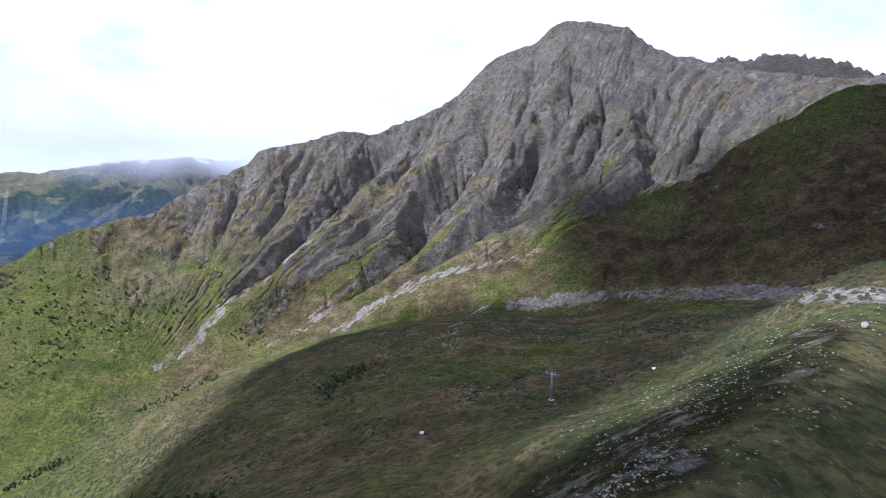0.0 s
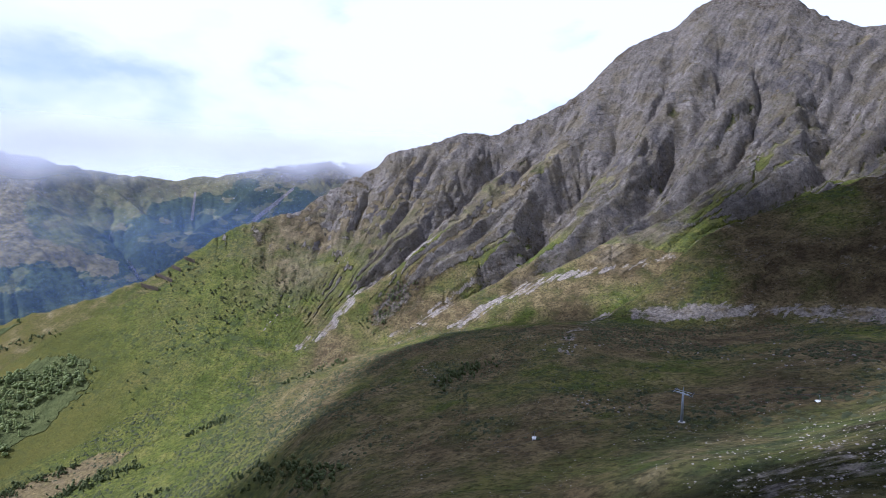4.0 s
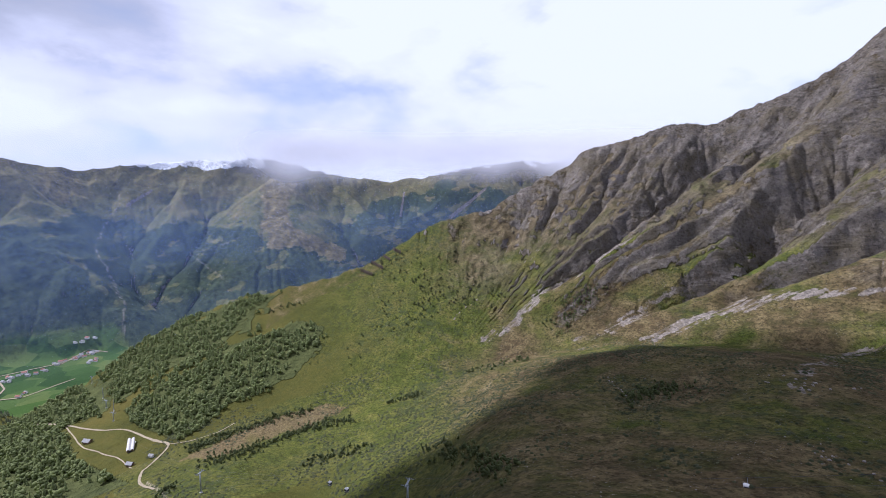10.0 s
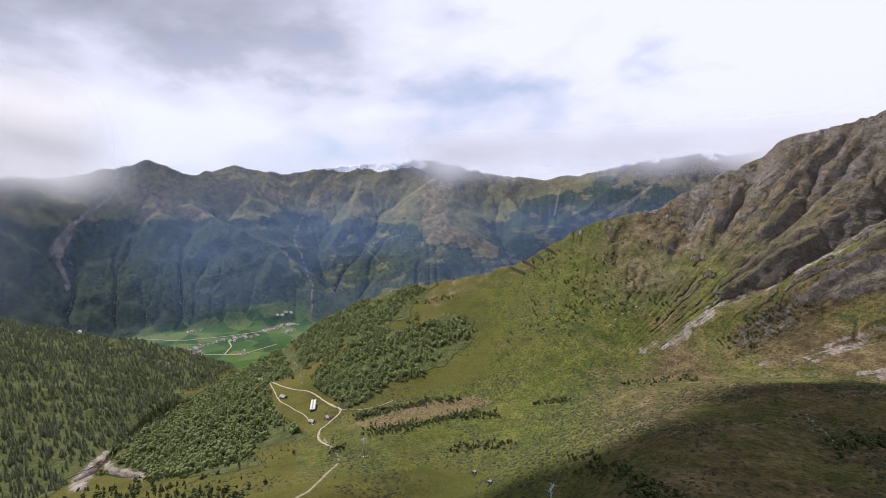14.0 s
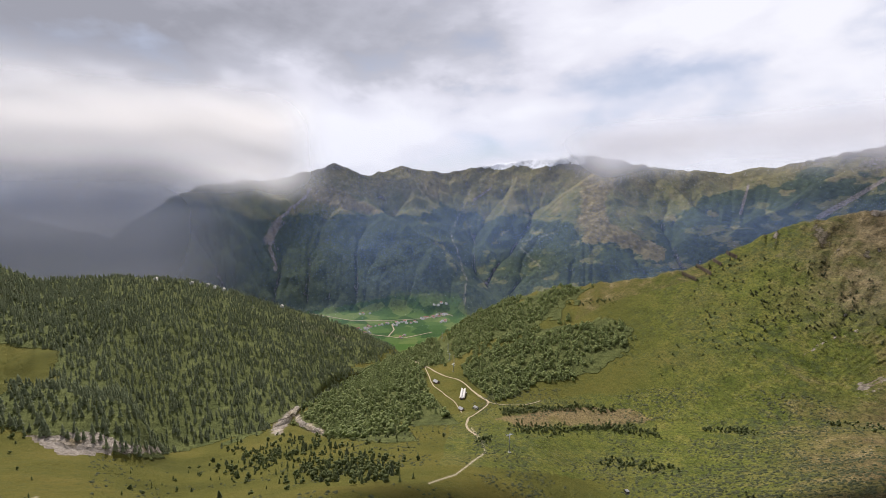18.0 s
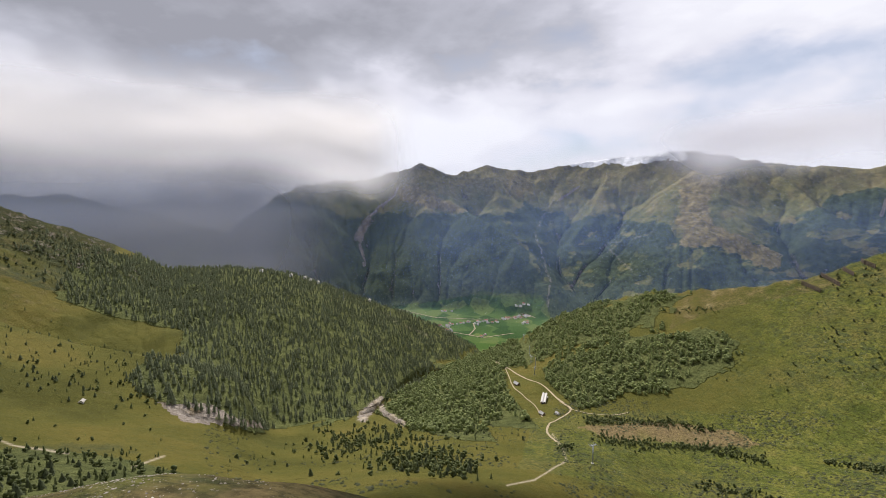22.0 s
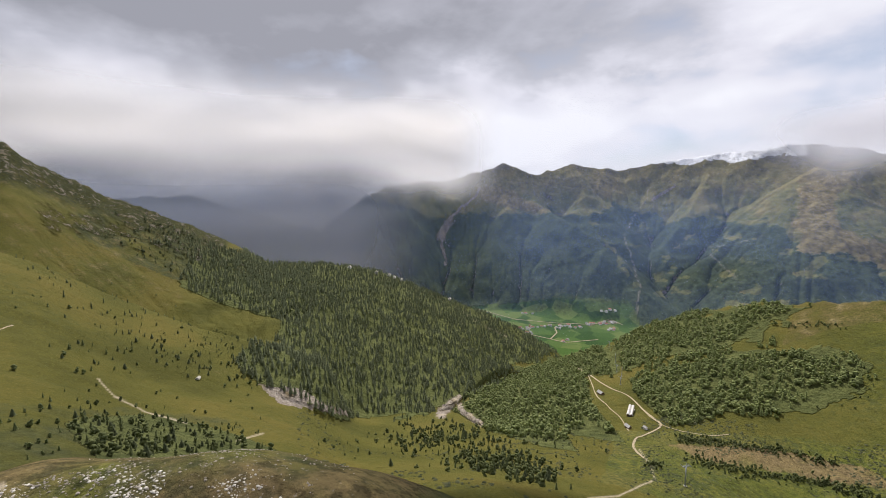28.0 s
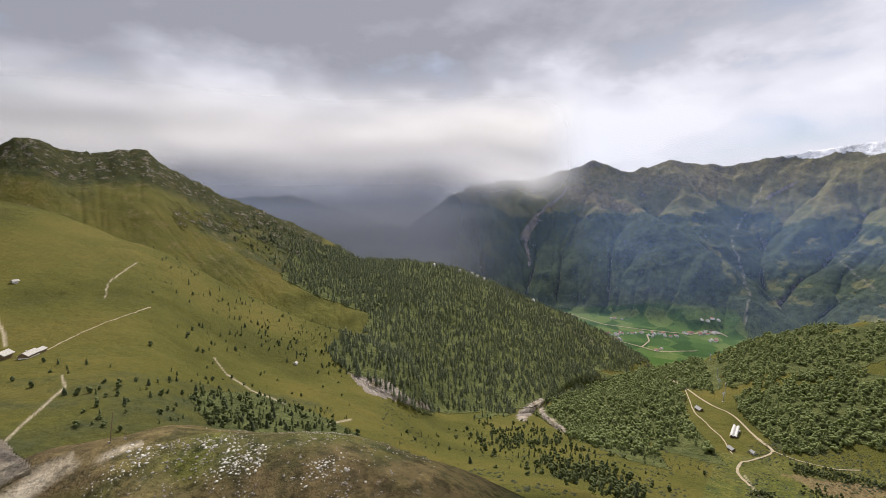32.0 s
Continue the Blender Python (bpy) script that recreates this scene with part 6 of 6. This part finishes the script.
def roads():
    ribbon("road_to_station", "pale gravel road winding down past the lift station", [(84, -20.8), (81.6, -21.7), (79.1, -22.9), (76.3, -23.8), (74.5, -25.1), (73.0, -25.9), (74.2, -27.1), (75.6, -27.9), (75.7, -29.1), (74.6, -29.8)], 2.0, GRAVEL, 0.4)
    ribbon("track_to_huts", "pale gravel track beside the lift station", [(81.6, -21.8), (81.0, -23.0), (80.5, -24.0), (78.6, -25.4), (77.5, -26.1), (76.5, -27.3)], 1.3, GRAVEL, 0.4)
    ribbon("meadow_track", "pale gravel track across the meadow", [(73.2, -26.0), (70.5, -26.2), (68.0, -26.0), (66.0, -25.4)], 1.0, GRAVEL, 0.4)
    ribbon("inn_track", "grey gravel track climbing from the inn", [(155.2, -14.5), (151.9, -13.3), (148.1, -12.2), (145.6, -11.6)], 0.75, GRAVEL, 0.15)


roads()


def fences():
    """Rows of timber snow fences across the shoulder."""
    for (a0, e0), (a1, e1) in (((50.2, -9.1), (48.7, -9.75)), ((49.0, -8.0), (47.3, -8.95)), ((47.5, -7.2), (46.4, -7.85)), ((46.0, -6.5), (45.0, -6.95))):
        n = 9
        p = sights(np.linspace(a0, a1, n), np.linspace(e0, e1, n))
        t = thing("snow_fence", p[0], "dark timber snow fence on the grassy shoulder", "fence", "snow fences on the shoulder")
        for k in range(len(p) - 1):
            u, v = Vector(p[k]) - Vector(p[0]), Vector(p[k + 1]) - Vector(p[0])
            part("post", tubed(u + Vector((0, 0, -0.5)), u + Vector((0, 0, 5.2)), 0.30, 0.25, 6), BARK, t)
            for h in (0.8, 1.8, 2.8, 3.8, 4.8):
                part("rail", tubed(u + Vector((0, 0, h)), v + Vector((0, 0, h)), 0.42, sides=5), BARK, t)


fences()


def village():
    rnd = random.Random(5)
    rows = [((91.0, -17.2), (88.0, -16.4), 9), ((88.0, -16.4), (85.0, -16.5), 6), ((85.4, -16.3), (82.4, -16.2), 8), ((82.4, -15.9), (79.6, -15.8), 7), ((80.6, -15.6), (78.4, -15.2), 8),
            ((80.4, -14.2), (78.6, -14.0), 5), ((90.6, -17.7), (88.6, -17.4), 8), ((90.2, -15.1), (88.6, -15.0), 3), ((84.8, -18.2), (84.0, -18.0), 3), ((79.6, -16.6), (78.4, -16.2), 4)]
    dirs = []
    for (a0, e0), (a1, e1), n in rows:
        for k in range(n):
            f = (k + rnd.uniform(0.1, 0.9)) / n
            dirs.append((a0 + (a1 - a0) * f + rnd.uniform(-0.1, 0.1), e0 + (e1 - e0) * f + rnd.uniform(-0.2, 0.2)))
    for at in sights(*np.array(dirs).T, 1500, 4500):
        red = rnd.random() < 0.5
        lx = rnd.uniform(12, 20)
        house(at, rnd.uniform(0, 180), lx, lx * 0.7, rnd.uniform(5, 8), WHITE, ROOFRED if red else ROOFGREY,
              "white village house with a red-brown roof in the valley" if red else "white village house with a grey roof in the valley", "village houses", False)
    at = sight(89.3, -17.0, 1500, 4500)
    t = thing("church", at, "small white village church with a pointed tower", "church", "", 40)
    part("wall", gabled_walls(22, 11, -2, 9, 14), WHITE, t)
    part("roof", gable(22, 11, 9.1, 14.3, 0.6, 0.4), ROOFGREY, t)
    part("tower", boxed(10.5, 16.5, -3, 3, -2, 22), WHITE, t)
    part("spire", tubed((13.5, 0, 22), (13.5, 0, 36), 4.6, 0.1, 4), ROOFRED, t)
    # white houses along the wooded crest
    for a, e in ((112.6, -8.5), (109.2, -9.3), (107.6, -9.7), (106.9, -10.0), (106.0, -10.2), (99.6, -12.8)):
        house(sight(a, e - 0.5, 300, 1400), rnd.uniform(-20, 20), 11, 7, 4.5, WHITE, ROOFPALE, "white house with a pale roof on the wooded crest", "houses on the crest", False)
    for dirs, w in (([(91.5, -17.9), (89.0, -17.6), (86.4, -18.0), (84.5, -18.3), (80.5, -17.6)], 7), ([(86.4, -18.0), (85.6, -17.2), (85.9, -16.5)], 7), ([(96, -14.6), (91, -15.8), (86, -16.0), (82, -15.9), (78.2, -15.4)], 8),
                     ([(81.5, -16.0), (79.2, -15.0), (77.7, -15.6)], 6)):
        pts = np.array(dirs, float)
        a = np.interp(np.linspace(0, len(pts) - 1, 24), np.arange(len(pts)), pts[:, 0])
        e = np.interp(np.linspace(0, len(pts) - 1, 24), np.arange(len(pts)), pts[:, 1])
        p = sights(a, e, 1500, 4500)
        v, f = [], []
        for q, d in zip(p, np.gradient(p, axis=0)):
            nrm = np.array([-d[1], d[0], 0]) / max(np.hypot(d[0], d[1]), 0.1) * w / 2
            v += [q + nrm + (0, 0, 2.5), q - nrm + (0, 0, 2.5)]
        for i in range(len(p) - 1):
            f += [(2 * i, 2 * i + 1, 2 * i + 3), (2 * i, 2 * i + 3, 2 * i + 2)]
        tagged(new("valley_road", mesh_from("valley_road", np.array(v), np.array(f), [GRAVEL])), "pale road between green valley fields", "road", kind="structure")


village()


def stakes():
    """Thin marker poles."""
    for a, e, h, tilt, mat, lab, r1 in ((150.4, -24.35, 3.6, 10, TIMBER, "thin leaning wooden pole on the ridge brow", 90), (149.0, -24.4, 1.1, 3, TIMBER, "short wooden post on the ridge brow", 90),
                                        (-41.4, -15.2, 2.6, 2, TIMBER, "thin wooden stake beside the rocky ridge", 200), (-39.8, -22.0, 2.2, 3, TIMBER, "thin wooden stake beside the rocky ridge", 200),
                                        (-38.0, 6.4, 7.0, 1, STEEL, "tall pale marker pole on the dark spur", 900), (102.9, -13.2, 22.0, 0, STEEL, "pale lattice mast above the forest", 1300),
                                        (96.9, -15.3, 20.0, 0, STEEL, "pale lattice mast above the forest", 1300), (77.6, -21.5, 14.0, 0, STEEL, "pale steel pylon in a forest clearing", 1300),
                                        (78.4, -20.0, 14.0, 0, STEEL, "pale steel pylon in a forest clearing", 1300)):
        p = sight(a, e, 35, r1)
        t = thing("marker_pole" if h < 10 else "mast", p, lab, "pole" if h < 10 else "mast", "", a)
        top = (h * math.sin(radians(tilt)), 0, h * math.cos(radians(tilt)))
        part("shaft", tubed((0, 0, -0.5), top, 0.045 if h < 5 else 0.10 if h < 10 else 0.45, 0.03 if h < 5 else 0.06 if h < 10 else 0.25, 8), mat, t)
        part("foot", boxed(-0.12, 0.12, -0.12, 0.12, -0.5, 0.18) if h < 10 else boxed(-1, 1, -1, 1, -2, 0.4), STONE if h < 10 else CONCRETE, t)
        if h >= 10:
            part("crossarm", boxed(-0.2, 0.2, -2.6, 2.6, h - 1.4, h - 1.0), STEEL, t)


stakes()


def boulder_mesh(seed, rough=0.3):
    bm = bmesh.new()
    bmesh.ops.create_icosphere(bm, subdivisions=2, radius=1.0)
    for v in bm.verts:
        n = noise.noise_vector(v.co * 1.1 + Vector((seed * 3.7, 0, 0)))
        v.co += rough * n + 0.10 * noise.noise_vector(v.co * 3 + Vector((0, seed, 0)))
        v.co.z *= 0.72
    me = bpy.data.meshes.new("boulder")
    bm.to_mesh(me)
    bm.free()
    me.materials.append(STONE)
    return me


def boulders():
    shapes = [boulder_mesh(k) for k in range(6)]
    rs = np.random.RandomState(31)
    lines = [([(-41, -15), (-35, -20.5), (-28, -26.5), (-21, -32)], 2.0, 1.4, 90, 0.35, 1.1), ([(-34, -18.6), (-27, -22.3), (-22, -26)], 1.2, 0.6, 40, 0.4, 1.1),
             ([(-3, -17.5), (1, -19)], 1.4, 0.5, 20, 0.7, 1.6), ([(-6, -24.6), (-2, -24.2)], 1.5, 0.5, 20, 0.6, 1.5), ([(18.5, -21.2), (15.2, -23.4)], 0.12, 0.12, 22, 0.6, 1.0),
             ([(-31, -15.2), (-22, -16.2), (-14, -17.4)], 3.0, 0.8, 40, 0.6, 1.5), ([(152, -25.6), (140, -28.6), (130, -31)], 2.0, 0.7, 40, 0.6, 1.6)]
    for line, wa, we, n, s0, s1 in lines:
        line = np.array(line, float)
        k = rs.uniform(0, len(line) - 1, n)
        i = np.minimum(k.astype(int), len(line) - 2)
        d = line[i] + (line[i + 1] - line[i]) * (k - i)[:, None] + rs.normal(0, 1, (n, 2)) * (wa, we)
        for p in sights(*d.T, 35, 520, 160):
            ob = new("boulder", shapes[rs.randint(6)])
            s = float(np.linalg.norm(p)) * rs.uniform(s0, s1) * 0.0019
            ob.matrix_basis = Matrix.Translation(Vector(p) + Vector((0, 0, 0.15 * s))) @ pose(0, 0, 0, rs.uniform(-15, 15), rs.uniform(-15, 15), rs.uniform(0, 360)) @ Matrix.Diagonal((s, s * rs.uniform(0.7, 1.1), s, 1))
            tagged(ob, "pale lichen-grey boulder lying on the grassy slope", "boulder", "boulders on the slope")
    # the big white split boulder on the ridge
    at = sight(-44.5, -12.1, 60, 260)
    t = thing("split_boulder", at, "big white boulder split in two on the grassy ridge", "boulder", "", 45)
    t.scale = (0.62, 0.62, 0.6)
    for x in (-1.15, 1.2):
        bm = bmesh.new()
        bmesh.ops.create_icosphere(bm, subdivisions=3, radius=1.1, matrix=Matrix.Translation((x, 0, 0.75)))
        for v in bm.verts:
            v.co += 0.22 * noise.noise_vector(v.co * 0.9)
            v.co.z = max(v.co.z, -0.4)
        part("half", bm, STONE, t, "", True)


boulders()


def single_trees():
    """Larches, spruces and bushes that stand apart, each a thing of its own."""
    kinds = []
    for k in range(5):
        if k < 3:
            v, f = conifer_shape(50 + k, 5, 7, 1.7)
            stem, crown = 4, DARKSPRUCE
        else:
            v, f = broadleaf_shape(60 + k, 8)
            stem, crown = 3, ALDER
        t = new("tree")
        nv = 5 if k < 3 else 4
        tr = new("trunk", mesh_from("trunk", v[:nv] * (1.6, 1.6, 1), f[:stem], [BARK]))
        cr = new("crown", mesh_from("crown", v[nv:], f[stem:] - nv, [crown]))
        tr.parent = cr.parent = t
        kinds.append(t)
    rs = np.random.RandomState(41)
    rows = [(KNOLL_WOOD, None, 260, 1.8, 4.6, (0, 1, 3, 4), "dark green young spruce in a small wood", "small wood below the ridge"),
            (None, [(105.8, -30.4), (101, -29.4), (95, -30.4)], 250, 2.6, 6.2, (3, 4, 0), "green broadleaf tree in a wood on the meadow", "wood on the meadow"),
            (None, [(98, -32.8), (92.5, -32.2), (87, -33.6)], 250, 2.6, 6.2, (3, 4, 1), "green broadleaf tree in a wood on the meadow", "wood on the meadow"),
            (None, [(147, -19.3), (140, -21.6), (134, -23.8), (126, -27.4)], 100, 1.2, 3.2, (3, 4, 0), "dark green young spruce in a small wood", "small wood below the ridge"),
            (None, [(146, -6.4), (137.7, -11), (130.2, -15.7), (124.9, -18.8)], 60, 1.8, 4.0, (0, 1, 2), "small dark larch alone on the pasture", "trees dotted over the pasture"),
            (None, [(142, -14.5), (134, -17.3), (127, -19.6), (122, -21.8)], 130, 2.0, 5.0, (0, 1, 2, 3), "small dark larch alone on the pasture", "trees dotted over the pasture"),
            (None, [(154.6, -15.6), (150, -19.2), (144.6, -20.9), (141, -22.4)], 34, 1.6, 3.6, (3, 4, 0), "small dark bush on the shaded pasture", "trees dotted over the pasture"),
            (None, [(118, -29.3), (112, -30.2), (106, -31), (98, -32)], 46, 1.6, 4.0, (3, 4, 0), "small green bush on the meadow", "bushes on the meadow"),
            (None, [(92, -29.6), (86, -30.2), (80, -29.8)], 30, 2.0, 4.5, (3, 4, 0), "small green bush on the meadow", "bushes on the meadow"),
            (None, [(56, -20.5), (48, -17), (41, -14.5)], 60, 1.6, 3.6, (3, 4), "small green bush on the steep pasture", "bushes on the slope"),
            (None, [(152, -21.5), (146, -23.2), (141, -25.2)], 26, 1.2, 2.6, (3, 4), "small dark bush on the shaded pasture", "trees dotted over the pasture")]
    rest, rest_sizes = [], []
    for poly, line, n, s0, s1, which, label, group in rows:
        if poly:
            pa, pe = np.array(poly).T
            a, e = rs.uniform(pa.min(), pa.max(), n * 4), rs.uniform(pe.min(), pe.max(), n * 4)
            ok = inside(a, e, poly)
            a, e = a[ok][:n], e[ok][:n]
        else:
            ln = np.array(line, float)
            k = rs.uniform(0, len(ln) - 1, n)
            i = np.minimum(k.astype(int), len(ln) - 2)
            d = ln[i] + (ln[i + 1] - ln[i]) * (k - i)[:, None] + rs.normal(0, 1, (n, 2)) * (2.2, 0.75)
            a, e = d.T
        p = sights(a, e, 40, 1350, 200)
        p = p[np.hypot(p[:, 0], p[:, 1]) > 85]
        own = min(len(p) * 33 // 100, 90)
        for q in p[:own]:
            s = rs.uniform(s0, s1)
            t = kinds[which[rs.randint(len(which))]]
            c = copy_thing(t, Matrix.Translation(q) @ pose(0, 0, 0, rs.uniform(-4, 4), rs.uniform(-4, 4), rs.uniform(0, 360)))
            c.scale = (s * rs.uniform(0.85, 1.2), s, s)
            tagged(c, label, "tree", group)
        rest.append(p[own:])
        rest_sizes.append(rs.uniform(s0, s1, len(p) - own))
    rest, rest_sizes = np.vstack(rest), np.concatenate(rest_sizes)
    stand("young_trees", "young larches, spruces and bushes thick on the pasture", [SPRUCES[0], SPRUCES[1], BIRCHES[0], BIRCHES[1]], rest, rest_sizes, ALDER, 47)
    for t in kinds:
        for ob in (*t.children, t):
            bpy.data.objects.remove(ob)


single_trees()
